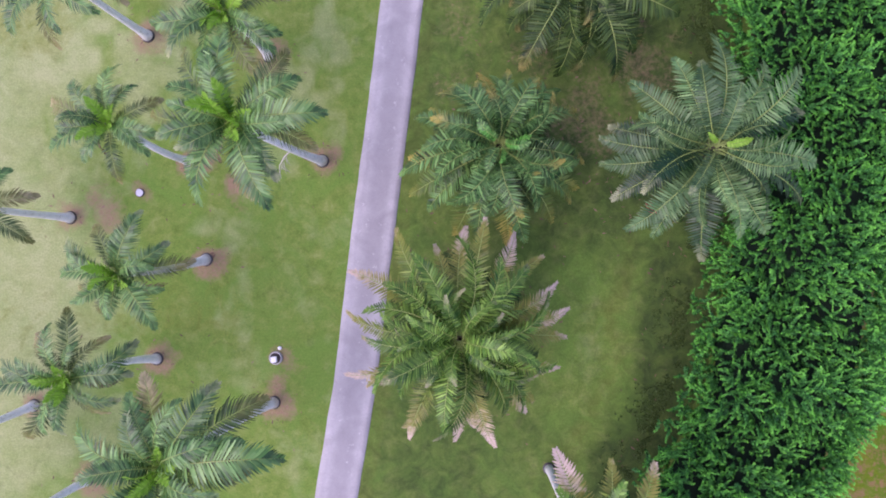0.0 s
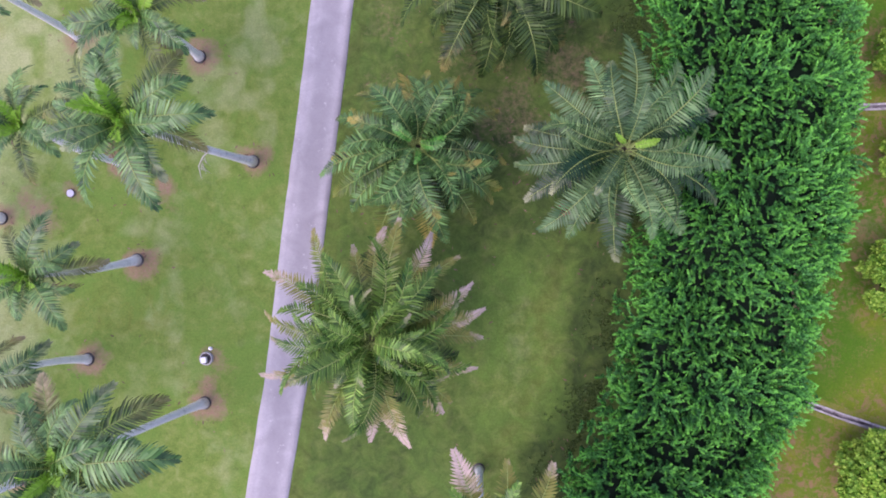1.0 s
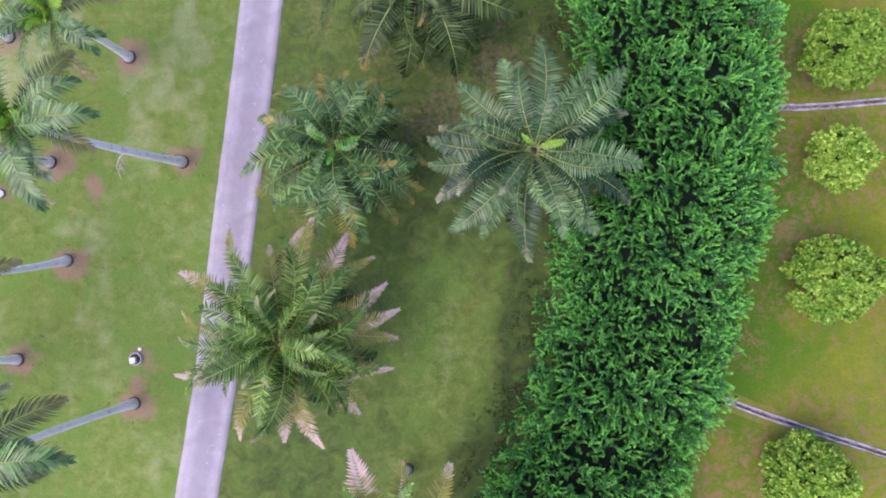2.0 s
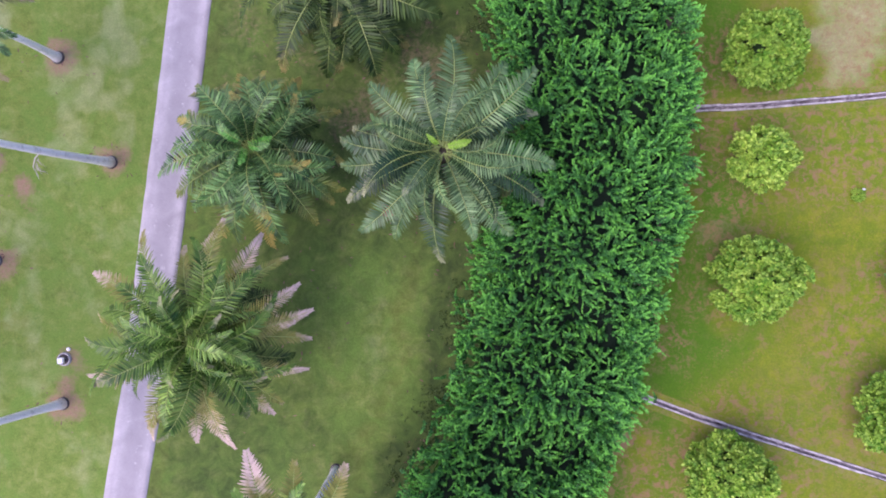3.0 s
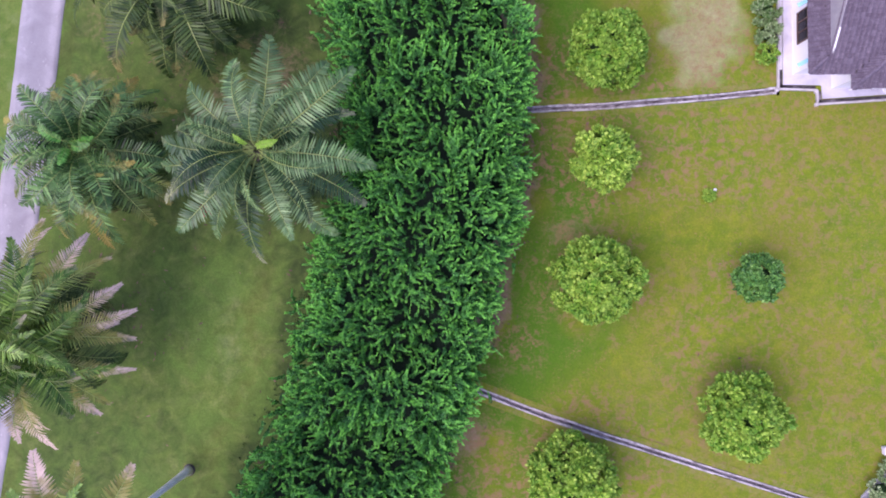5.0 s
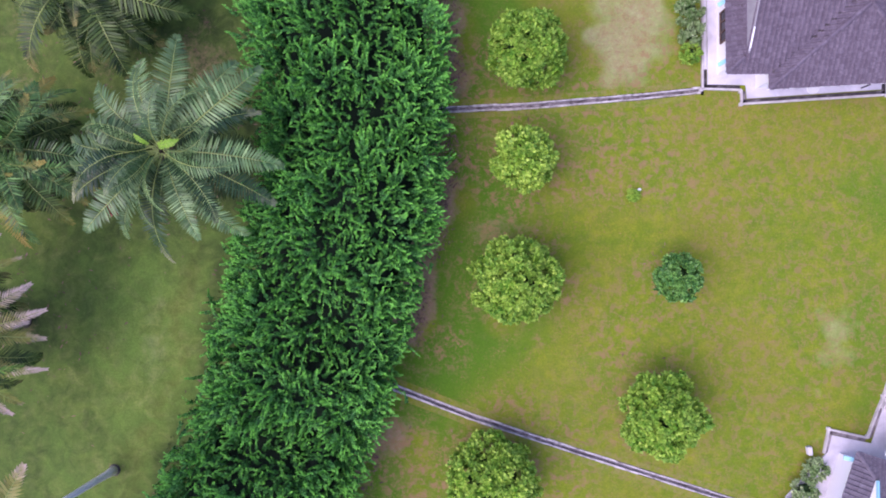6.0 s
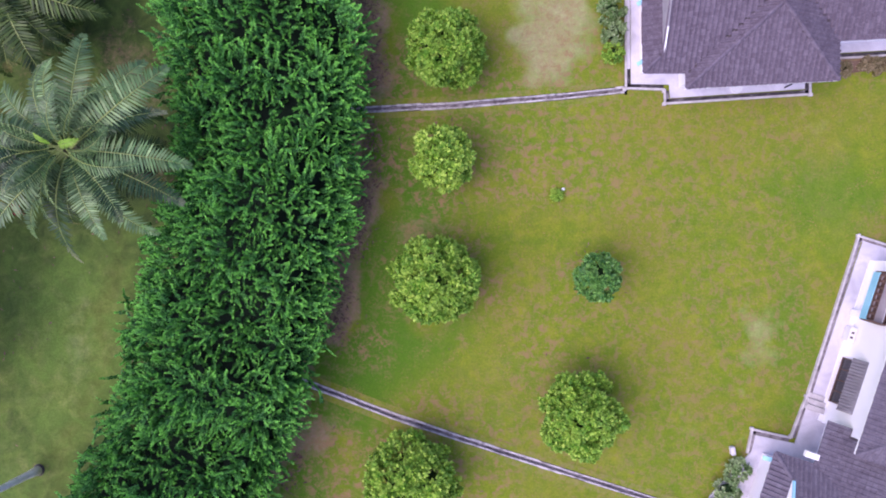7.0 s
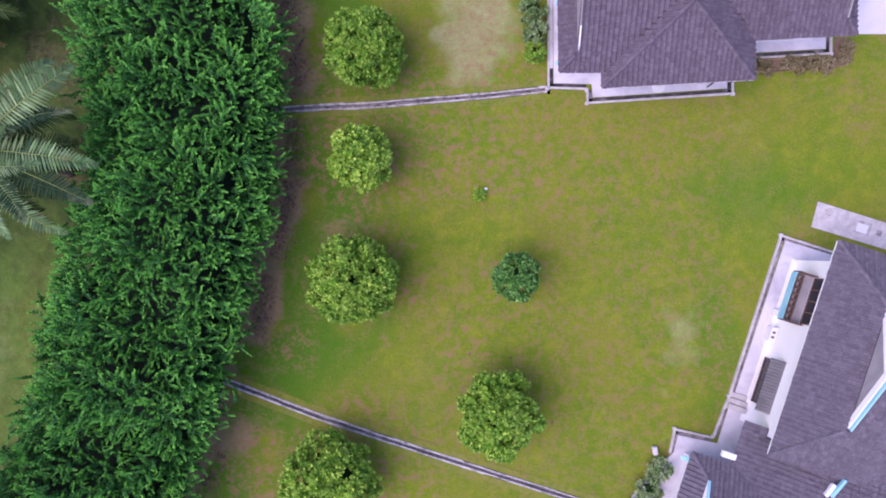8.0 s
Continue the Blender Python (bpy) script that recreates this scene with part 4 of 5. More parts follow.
# ---- hedge ----
def plume_cloud(centres, out, length, leaf_len, leaf_w, per, r):
    """Arching shoots, each ringed by small leaves that shorten to the tip. Returns vertices, triangles and the place
    along the shoot.
    """
    n = len(centres)
    out = out / np.linalg.norm(out, axis=1, keepdims=True)
    s = np.cross(out, np.array([[0, 0, 1.0]]))
    s /= np.linalg.norm(s, axis=1, keepdims=True) + 1e-9
    roll = r.normal(0, 0.45, (n, 1))
    u = np.cross(s, out)
    s, u = s * np.cos(roll) + u * np.sin(roll), u * np.cos(roll) - s * np.sin(roll)
    k = np.arange(per)
    t = (k + 0.5) / per
    ln = (length * r.uniform(0.65, 1.25, (n, 1)))
    bend = r.normal(0, 0.4, (n, 1))
    p = centres[:, None, :] + out[:, None, :] * (t * ln)[..., None] + s[:, None, :] * (bend * t ** 2 * ln)[..., None] + u[:, None, :] * (0.45 * (t - 0.9 * t ** 2) * ln)[..., None]
    p += r.normal(0, 0.02, p.shape)
    ring = (k * 2.39996)[None, :] + r.normal(0, 0.35, (n, per))
    d = s[:, None, :] * (np.cos(ring) * (1.0 - 0.4 * t))[..., None] + u[:, None, :] * (np.sin(ring) * (0.9 - 0.4 * t))[..., None] + out[:, None, :] * (0.4 + 0.7 * t)[None, :, None]
    d /= np.linalg.norm(d, axis=2, keepdims=True)
    side = np.cross(d, u[:, None, :] + r.normal(0, 0.3, (n, per, 3)))
    side /= np.linalg.norm(side, axis=2, keepdims=True) + 1e-9
    nrm = np.cross(side, d)
    size = (leaf_len * (1.1 - 0.45 * t) * r.uniform(0.8, 1.2, (n, per)))[..., None]
    w = leaf_w * size / leaf_len
    mid = p + d * size * 0.5
    quad = np.stack([p, mid + side * w - nrm * w * 0.3, p + d * size - nrm * size * 0.1, mid - side * w - nrm * w * 0.3], 2)
    b = np.arange(n * per) * 4
    F = np.stack([np.stack([b, b + 1, b + 2], 1), np.stack([b, b + 2, b + 3], 1)], 1).reshape(-1, 3)
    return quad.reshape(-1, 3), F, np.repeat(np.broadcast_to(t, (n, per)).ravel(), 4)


def build_hedge():
    r = np.random.default_rng(12)
    root = thing("hedge", "tall broad evergreen hedge of dense bright green shoots", "hedge", kind="stuff")

    def surface(y, s):
        """A point of the hedge's skin: s from -1 (west foot) over the top to 1 (east foot)."""
        L, R = at_y(HEDGE_LEFT, y), at_y(HEDGE_RIGHT, y)
        c, h = (L + R) / 2, (R - L) / 2 - 0.15
        top = 7.2 + 0.9 * (smooth_noise(c * 0 + y, y * 0 + s * 9, 3.0, 31) - 0.5) * 2
        a = s * math.pi / 2
        wide = np.sign(np.sin(a)) * np.abs(np.sin(a)) ** 0.62
        high = np.abs(np.cos(a)) ** 0.42
        lump = 1 + 0.07 * (smooth_noise(y, s * 8, 1.6, 32) - 0.5) * 2
        z = 0.3 + (top - 0.3) * high * lump
        under = smoothstep(-s, 0.72, 1.0)  # the western boughs overhang a hollow
        return np.stack([c + wide * h * lump * (1 - 0.42 * under), y + 0 * s, z + (2.9 - z * 0.6) * under * smoothstep(-s, 0.7, 0.8)], -1)

    ys, ss = np.arange(-33, 33.01, 0.6), np.linspace(-1, 1, 45)
    Yg, Sg = np.meshgrid(ys, ss, indexing="ij")
    P = surface(Yg.ravel(), Sg.ravel())
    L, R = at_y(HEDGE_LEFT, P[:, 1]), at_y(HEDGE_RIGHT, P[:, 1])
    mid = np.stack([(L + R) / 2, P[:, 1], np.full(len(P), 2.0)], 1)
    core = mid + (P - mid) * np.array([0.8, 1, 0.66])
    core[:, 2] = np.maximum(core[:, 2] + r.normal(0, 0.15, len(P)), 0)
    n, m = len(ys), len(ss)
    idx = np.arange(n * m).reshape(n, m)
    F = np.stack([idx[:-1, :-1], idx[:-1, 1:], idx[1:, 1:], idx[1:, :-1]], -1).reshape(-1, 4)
    # added solid core, its near-black colour painting the shade in the hedge's gaps
    child("inner_growth", mesh_of("inner_growth", core, F, ["hedge_core"], smooth=True), root, label="solid near-black core standing in for shade inside the hedge")
    for k, y in enumerate(np.arange(-32, 33, 4.0)):
        for row in (-3.0, 0.3, 3.4):
            c = (at_y(HEDGE_LEFT, y) + at_y(HEDGE_RIGHT, y)) / 2 + row + r.normal(0, 0.3)
            V, Ft = tube([(c, y, -0.1), (c + 0.1, y + 0.1, 2.0), (c - 0.1, y, 5.0)], [0.19, 0.14, 0.07], 8)
            child("stem", mesh_of("stem", V, Ft, ["bark"], smooth=True), root)
    count = 8600
    y = -30 + 60 * (np.arange(count) + 0.5) / count
    w = np.mod(np.arange(count) * 0.6180339887 + r.normal(0, 0.02, count), 1.0) * 2 - 1
    s = np.sign(w) * np.arcsin(np.abs(w) ** (1 / 0.62)) * 2 / math.pi
    s = np.where(np.arange(count) % 4 == 0, np.sign(w) * r.uniform(0.6, 0.97, count), s)
    e = 0.01
    P = surface(y, s)
    du = surface(y, s + e) - surface(y, s - e)
    dv = surface(y + 0.3, s) - surface(y - 0.3, s)
    nrm = np.cross(du, dv)
    nrm /= np.linalg.norm(nrm, axis=1, keepdims=True) + 1e-9
    nrm *= np.where(nrm[:, 2:3] * 1.0 + 0 * s[:, None] < -0.2, -1, 1)
    # shoots lean away from the middle and, in drifts, along the row
    drift = smooth_noise(P[:, 0], P[:, 1], 1.5, 33) * 6.28 * 1.3
    lean = np.stack([np.cos(drift) * 0.6 + np.sin(s * 1.5) * 1.0, np.sin(drift) * 0.6, np.zeros(count)], 1)
    out = nrm * 0.6 + lean * 0.7 + np.array([0, 0, 0.12]) + r.normal(0, 0.2, (count, 3))
    tuft = smooth_noise(P[:, 0], P[:, 1], 0.8, 34)[:, None]
    P = P + r.normal(0, 0.1, (count, 3)) - nrm * (r.uniform(0.0, 1.0, (count, 1)) ** 1.6 * 1.15 + 0.7 * tuft)
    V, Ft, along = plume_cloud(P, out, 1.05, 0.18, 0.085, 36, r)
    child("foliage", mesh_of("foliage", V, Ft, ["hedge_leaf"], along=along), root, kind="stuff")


build_hedge()


# ---- orchard trees and shrubs ----
def dome_cloud(radius, height, skirt, clumps, per, leaf_len, leaf_w, r, seed):
    """Leaf clumps over a lumpy dome, thinner inside. Returns vertices and triangles."""
    heads = max(10, clumps // 17)
    u = 1 - 1.28 * (np.arange(heads) + 0.5) / heads
    a = np.arange(heads) * 2.39996 + r.normal(0, 0.25, heads)
    ring = np.sqrt(np.clip(1 - u * u, 0, 1))
    d = np.stack([ring * np.cos(a), ring * np.sin(a), u], 1)
    lump = 1 + 0.22 * (smooth_noise(d[:, 0] * 3 + d[:, 2] * 3, d[:, 1] * 3 + seed * 7.3, 1.0, seed) - 0.5) * 2 + r.normal(0, 0.075, heads)
    half = (height - skirt) * 0.62
    axes = np.array([radius, radius, half])
    c = d * lump[:, None] * axes * 0.86 + np.array([0, 0, height - half])
    pick = np.arange(clumps) % heads
    size = (0.15 * radius + 0.07) * r.uniform(0.75, 1.2, heads)[pick]
    o = r.normal(0, 1, (clumps, 3))
    o /= np.linalg.norm(o, axis=1, keepdims=True)
    o = np.where((o * d[pick]).sum(1, keepdims=True) < -0.2, -o, o)
    p = c[pick] + o * (size * r.uniform(0.5, 1.0, clumps) ** 0.5)[:, None]
    p[:, 2] = np.maximum(p[:, 2], skirt)
    out = o * 0.9 + d[pick] * 0.6 + np.array([0, 0, 0.3]) + r.normal(0, 0.2, (clumps, 3))
    return leaf_cloud(p, out, leaf_len, leaf_w, per, 0.12, r, shoot=0.22)


def broad_tree(x, y, radius, height, material, label, seed, name="orchard_tree", group="fruit trees in the orchard", category="tree", squash=1.0):
    r = np.random.default_rng(seed)
    root = thing(name, label, category, group, at=pose(x, y, 0, 0, 0, seed * 77 % 360) @ Matrix.Diagonal((1, squash, 1, 1)))
    skirt = min(1.1, height * 0.22)
    V, F = tube([(0, 0, -0.1), (0.05, 0.02, 0.5 * skirt), (0.08, 0.05, height * 0.38)], [0.2 * radius / 3, 0.15 * radius / 3, 0.11 * radius / 3], 9)
    child("trunk", mesh_of("trunk", V, F, ["bark"], smooth=True), root)
    for i in range(6):
        a = i * 1.05 + r.normal(0, 0.2)
        c, s = math.cos(a), math.sin(a)
        q = radius * r.uniform(0.6, 0.75)
        V, F = tube([(0.05, 0.03, height * 0.22), (c * q * 0.5, s * q * 0.5, height * 0.45), (c * q, s * q, height * r.uniform(0.55, 0.72))], [0.09 * radius / 3, 0.06 * radius / 3, 0.02], 6)
        child("limb", mesh_of("limb", V, F, ["bark"], smooth=True), root)
    # added lumpy core; its dark colour paints the shade between leaf clumps
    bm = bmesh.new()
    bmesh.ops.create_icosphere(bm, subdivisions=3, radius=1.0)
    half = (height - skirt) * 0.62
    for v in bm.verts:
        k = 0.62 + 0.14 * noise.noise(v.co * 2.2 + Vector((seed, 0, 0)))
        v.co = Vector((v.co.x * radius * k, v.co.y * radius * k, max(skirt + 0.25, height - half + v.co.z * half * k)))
    part("inner_growth", bm, "crown_core", root, "solid dark core standing in for shade inside the crown", smooth=True)
    leaf = min(1.0, 0.3 + radius * 0.6)
    clumps = max(90, int(380 * radius * (radius + height * 0.4) / 3))
    V, F = dome_cloud(radius, height, skirt, clumps, 10, 0.27 * leaf, 0.095 * leaf, r, seed)
    child("crown", mesh_of("crown", V, F, [material]), root, kind="stuff")
    return root


for i, (tx, ty, tr, th) in enumerate(TREES):
    deep = i == 3
    broad_tree(tx, ty, tr, th, "tree_leaf_deep" if deep else "tree_leaf",
               "small dark green round tree on the lawn" if deep else "round leafy yellow-green fruit tree on the lawn", 201 + i)


# ---- houses ----
def in_outline(px, py, outline):
    inside = False
    for (ax, ay), (bx, by) in zip(outline, outline[1:] + outline[:1]):
        if (ay > py) != (by > py) and px < (bx - ax) * (py - ay) / (by - ay) + ax:
            inside = not inside
    return inside


def roof_slope(parent, corners, material, seed, tiles=True, pieces=0):
    """A tiled slope. corners: 3D points, the first two along the eave. Profiled tiles in courses over a felted deck."""
    c = [Vector(p) for p in corners]
    a = (c[1] - c[0]).normalized()
    n = a.cross(c[-1] - c[0]).normalized()
    if n.z < 0:
        n = -n
    b = n.cross(a)
    if (c[-1] - c[0]).dot(b) < 0:
        b = -b
    flat = [((p - c[0]).dot(a), (p - c[0]).dot(b)) for p in c]
    deck = bmesh.new()
    hi = [deck.verts.new(p - n * 0.02) for p in c]
    lo = [deck.verts.new(p - n * 0.16) for p in c]
    deck.faces.new(hi)
    deck.faces.new(lo[::-1])
    for i in range(len(c)):
        j = (i + 1) % len(c)
        deck.faces.new((lo[i], lo[j], hi[j], hi[i]))
    bmesh.ops.recalc_face_normals(deck, faces=deck.faces[:])
    slope = part("roof_slope", deck, "roof_felt", parent)
    if not tiles:
        return slope
    r = np.random.default_rng(seed)
    wide, gauge = 0.34, 0.36
    lo_a, hi_a = min(p[0] for p in flat), max(p[0] for p in flat)
    hi_b = max(p[1] for p in flat)
    prof = [(0.0, 0.0), (0.15, 0.004), (0.19, 0.062), (0.28, 0.07), (0.33, 0.0)]
    one = None
    if pieces:
        pv = [(o, 0, 0.065 + h) for o, h in prof] + [(o, gauge + 0.05, 0.005 + h) for o, h in prof] + [(0.0, 0, 0), (0.325, 0, 0)]
        one = mesh_of("tile", pv, [(i, i + 1, 6 + i, 5 + i) for i in range(4)] + [(10, 11, 4, 3, 2, 1, 0)], [material])
        axes = Matrix((a, b, n)).transposed().to_4x4()
    V, F = [], []
    for row in range(int(hi_b / gauge) + 1):
        for col in range(int((hi_a - lo_a) / wide) + 1):
            a0, b0 = lo_a + col * wide, row * gauge - 0.05
            if not in_outline(a0 + wide / 2, max(b0 + gauge / 2, 0.02), flat):
                continue
            k = len(V)
            dz, sk = r.normal(0, 0.007), r.normal(0, 0.008)
            if pieces:
                pieces -= 1
                child("tile", one, slope, Matrix.Translation(c[0] + a * a0 + b * (b0 + sk) + n * dz) @ axes)
                continue
            for o, h in prof:
                V.append(tuple(c[0] + a * (a0 + o) + b * (b0 + sk) + n * (0.065 + h + dz)))
            for o, h in prof:
                V.append(tuple(c[0] + a * (a0 + o) + b * (b0 + gauge + 0.05) + n * (0.005 + h + dz)))
            for o in (0.0, 0.325):
                V.append(tuple(c[0] + a * (a0 + o) + b * (b0 + sk)))
            F += [(k + i, k + i + 1, k + 6 + i, k + 5 + i) for i in range(4)]
            F.append((k + 10, k + 11, k + 4, k + 3, k + 2, k + 1, k))
    if F:
        child("tiles", mesh_of("tiles", V, F, [material]), slope, kind="stuff")
    return slope


CAP = {}


def ridge_caps(parent, p, q, material, seed):
    """Half-round cap tiles along a hip or ridge, each lapping the next."""
    p, q = Vector(p), Vector(q)
    d = (q - p).normalized()
    s = d.cross(Vector((0, 0, 1))).normalized()
    u = s.cross(d)
    if material not in CAP:
        V = []
        for t, lift in ((0.0, 0.05), (0.4, 0.02)):
            V += [(t, 0.15 * math.sin(radians(g)), 0.13 * math.cos(radians(g)) + lift) for g in (-80, -40, 0, 40, 80)]
        CAP[material] = mesh_of("ridge_cap", V, [(j, j + 1, 6 + j, 5 + j) for j in range(4)] + [(4, 3, 2, 1, 0)], [material])
    axes = Matrix((d, s, u)).transposed().to_4x4()
    r = np.random.default_rng(seed)
    for i in range(max(1, int((q - p).length / 0.36))):
        child("ridge_cap", CAP[material], parent, Matrix.Translation(p + d * (i * 0.36) + s * r.normal(0, 0.012)) @ axes)


def beam(parent, name, p, q, wide, high, material, label=""):
    """A straight board between two points."""
    p, q = Vector(p), Vector(q)
    d = q - p
    m = Matrix.Translation((p + q) / 2) @ d.to_track_quat("X", "Z").to_matrix().to_4x4() @ Matrix.Diagonal((d.length, wide, high, 1))
    bm = bmesh.new()
    bmesh.ops.create_cube(bm, size=1, matrix=m)
    bmesh.ops.bevel(bm, geom=bm.edges[:], offset=min(wide, high) * 0.12, segments=1, affect="EDGES")
    return part(name, bm, material, parent, label)


def gable(parent, p, q, top, barge="blue_paint", wide=0.12, face="white_paint"):
    """A small upright gable with barge boards."""
    p, q, top = Vector(p), Vector(q), Vector(top)
    n = (q - p).cross(top - p).normalized() * 0.06
    bm = bmesh.new()
    v = [bm.verts.new(x + k) for k in (n, -n) for x in (p, q, top)]
    bm.faces.new(v[:3])
    bm.faces.new(v[3:][::-1])
    for i in range(3):
        j = (i + 1) % 3
        bm.faces.new((v[i], v[j], v[3 + j], v[3 + i]))
    bmesh.ops.recalc_face_normals(bm, faces=bm.faces[:])
    part("gable_wall", bm, face, parent)
    up = Vector((0, 0, 0.1))
    for a in (p, q):
        beam(parent, "barge_board", a + up, top + up, wide, 0.24, barge, {"blue_paint": "light blue painted barge board", "white_paint": "white painted barge board"}.get(barge, "grey barge board"))


def perimeter_drain(parent, pts, inward, bed="dark_channel"):
    """The narrow channel round a house's apron: outer kerb and dark floor."""
    for (ax, ay), (bx, by) in zip(pts[:-1], pts[1:]):
        d = Vector((bx - ax, by - ay))
        ln = d.length
        rz = math.degrees(math.atan2(d.y, d.x))
        nrm = Vector((-d.y, d.x)).normalized() * inward
        m = Vector(((ax + bx) / 2, (ay + by) / 2))
        n = max(1, round(ln / 2.2))
        for i in range(n):
            k = Vector((ax, ay)) + d * ((i + 0.5) / n) + nrm * 0.07
            part("kerb", boxes([((k.x, k.y, 0.07 + 0.008 * (i % 3)), (ln / n - 0.012 + (0.14 if n == 1 else 0), 0.15, 0.26), rz + 0.3 * (i % 2))], 0.012), "concrete", parent)
        k = m + nrm * 0.27
        part("channel_floor", boxes([((k.x, k.y, 0.035), (ln, 0.27, 0.02), rz)]), bed, parent)


def drain_corners(parent, pts):
    """Square blocks that close the kerb at each bend."""
    for x, y in pts:
        part("kerb", boxes([((x, y, 0.074), (0.24, 0.24, 0.27), 0)], 0.015), "concrete", parent)


def wall_box(parent, outline, z1, material="white_paint"):
    part("wall", prism(outline, 0.0, z1), material, parent)


def window(parent, p, q, z0, z1, panes, out, frame_mat="brown_wood"):
    """A dark window on a wall face from p to q (plan points), with posts between the panes; out: the way it faces."""
    p, q, o = Vector(p), Vector(q), Vector(out).normalized()
    d = (q - p).normalized()
    rz = math.degrees(math.atan2(d.y, d.x))
    ln = (q - p).length
    m = (p + q) / 2 + o * 0.02
    win = part("window", boxes([((m.x, m.y, (z0 + z1) / 2), (ln, 0.04, z1 - z0), rz)]), "dark_glass", parent)
    for i in range(panes + 1):
        k = p + d * (ln * i / panes) + o * 0.05
        part("post", boxes([((k.x, k.y, (z0 + z1) / 2), (0.08, 0.1, z1 - z0), rz)], 0.008), frame_mat, win)
    for z in (z0, z1):
        k = (p + q) / 2 + o * 0.05
        part("rail", boxes([((k.x, k.y, z), (ln + 0.1, 0.12, 0.09), rz)], 0.008), frame_mat, win)
    return win


def house_north():
    """A hipped house: a long body with a hipped wing towards the lawn, small gables at the ends."""
    root = thing("house", "house with brown-grey hipped tile roof on a pale concrete apron", "house")
    E, T, S = 3.9, "roof_tile", 0.51
    ap = thing("apron_north", "pale concrete apron with a narrow drain round the house", "pavement", kind="structure")
    part("slab", prism([(51.38, 30), (51.5, 12.28), (54.3, 12.22), (54.38, 11.22), (64.2, 11.86), (64.3, 14.0), (66.2, 14.46), (71.36, 14.72), (71.4, 16.0), (66, 16.1), (66, 30)], -0.2, 0.1), "pale_concrete", ap)
    perimeter_drain(ap, [(50.95, 30), (51.05, 13.4)], 1, "pale_concrete")
    perimeter_drain(ap, [(51.04, 13.4), (51.05, 11.88), (53.89, 11.78), (53.92, 10.73), (64.66, 11.39), (64.66, 12.7)], 1)
    perimeter_drain(ap, [(66.1, 13.98), (71.77, 14.28), (71.8, 15.5)], 1)
    drain_corners(ap, [(51.0, 11.86), (53.92, 10.78), (53.9, 11.74), (64.62, 11.42), (71.74, 14.32)])
    part("terrace_slab", prism([(73.5, 15.8), (90, 15.6), (90, 30), (73.5, 30)], -0.2, 0.09), "pale_screed", ap, "smooth whitish terrace slab")
    wall_box(root, [(55.0, 11.95), (63.6, 12.4), (63.6, 26), (55.0, 26)], E + 0.05)
    wall_box(root, [(52.2, 13.0), (54.97, 13.05), (54.97, 25.5), (52.0, 25.5)], E + 0.05)
    wall_box(root, [(63.63, 15.1), (70.3, 15.35), (70.3, 26), (63.63, 26)], E + 0.05)
    window(root, (56.2, 12.0), (58.6, 12.13), 1.0, 2.4, 3, (0, -1))
    window(root, (60.4, 12.22), (62.8, 12.35), 1.0, 2.4, 3, (0, -1))
    window(root, (65.5, 15.15), (68.5, 15.27), 1.0, 2.4, 4, (0, -1))
    window(root, (52.12, 15.0), (52.1, 17.2), 1.0, 2.4, 3, (-1, 0))

    def at(x, y, z=E):
        return (x, y, z)

    apex = at(59.52, 15.94, E + S * 4.78)
    node_w, node_e = at(59.47, 16.78, E + S * 4.74), at(59.6, 18.9, E + S * 4.72)
    rz = E + S * 5.96
    g0, g1, gt = at(52.45, 13.22, E + S * 1.17), at(52.4, 22.8, E + S * 1.17), at(52.42, 18.0, rz)
    roof_slope(root, [at(51.29, 12.04), at(54.15, 12.03), node_w, at(59.5, 18.0, rz), gt, g0], T, 1)
    roof_slope(root, [at(51.1, 24.0), at(51.29, 12.04), g0, g1], T, 2)
    gable(root, g0, g1, gt, "grey_sheet", 0.06, "grey_sheet")
    beam(root, "gutter_end", Vector(g0) + Vector((0, 0.1, 0.22)), Vector(g0).lerp(Vector(gt), 0.3) + Vector((0, 0, 0.24)), 0.09, 0.1, "white_paint", "short white flashing board")
    roof_slope(root, [at(54.15, 10.99), at(64.4, 11.51), apex], T, 3, pieces=290)
    roof_slope(root, [at(54.15, 12.03), at(54.15, 10.99), apex, node_w], T, 4)
    roof_slope(root, [at(64.4, 11.51), at(64.4, 14.18), node_e, apex], T, 5)
    h0, h1, ht = at(70.25, 15.4, E + S * 1.0), at(70.25, 24.5, E + S * 1.0), at(70.25, 19.95, E + S * 5.7)
    roof_slope(root, [at(64.4, 14.18), at(71.18, 14.44), h0, ht, at(59.7, 19.9, E + S * 5.72), node_e], T, 6)
    roof_slope(root, [at(71.18, 14.44), at(71.2, 25.5), h1, h0], T, 7)
    gable(root, h0, h1, ht, "grey_sheet", 0.08, "grey_sheet")
    roof_slope(root, [at(71.2, 25.6), at(51.1, 24.0), at(52.42, 18.0, rz), ht], T, 8, tiles=False)
    for k, (p, q) in enumerate(((at(51.29, 12.04), g0), (at(54.15, 10.99), apex), (at(64.4, 11.51), apex), (apex, node_w), (at(71.18, 14.44), h0), (gt, at(59.5, 18.0, rz)))):
        ridge_caps(root, p, q, T, 40 + k)
    beam(root, "fascia", (54.1, 10.97, E - 0.14), (64.42, 11.49, E - 0.14), 0.05, 0.2, "white_paint")
    # blue struts over the western apron
    for y in (13.0, 17.2):
        beam(root, "strut", (51.25, y, 2.55), (52.15, y + 0.45, 3.3), 0.28, 0.12, "blue_paint", "light blue painted sloping strut")
    tank = thing("drain_cover", "round white cover lying on the pale apron", "cover", at=pose(59.2, 12.0, 0.1))
    bm = bmesh.new()
    bmesh.ops.create_cone(bm, cap_ends=True, segments=24, radius1=0.5, radius2=0.46, depth=0.12, matrix=pose(0, 0, 0.06))
    part("lid", bm, "white_metal", tank)
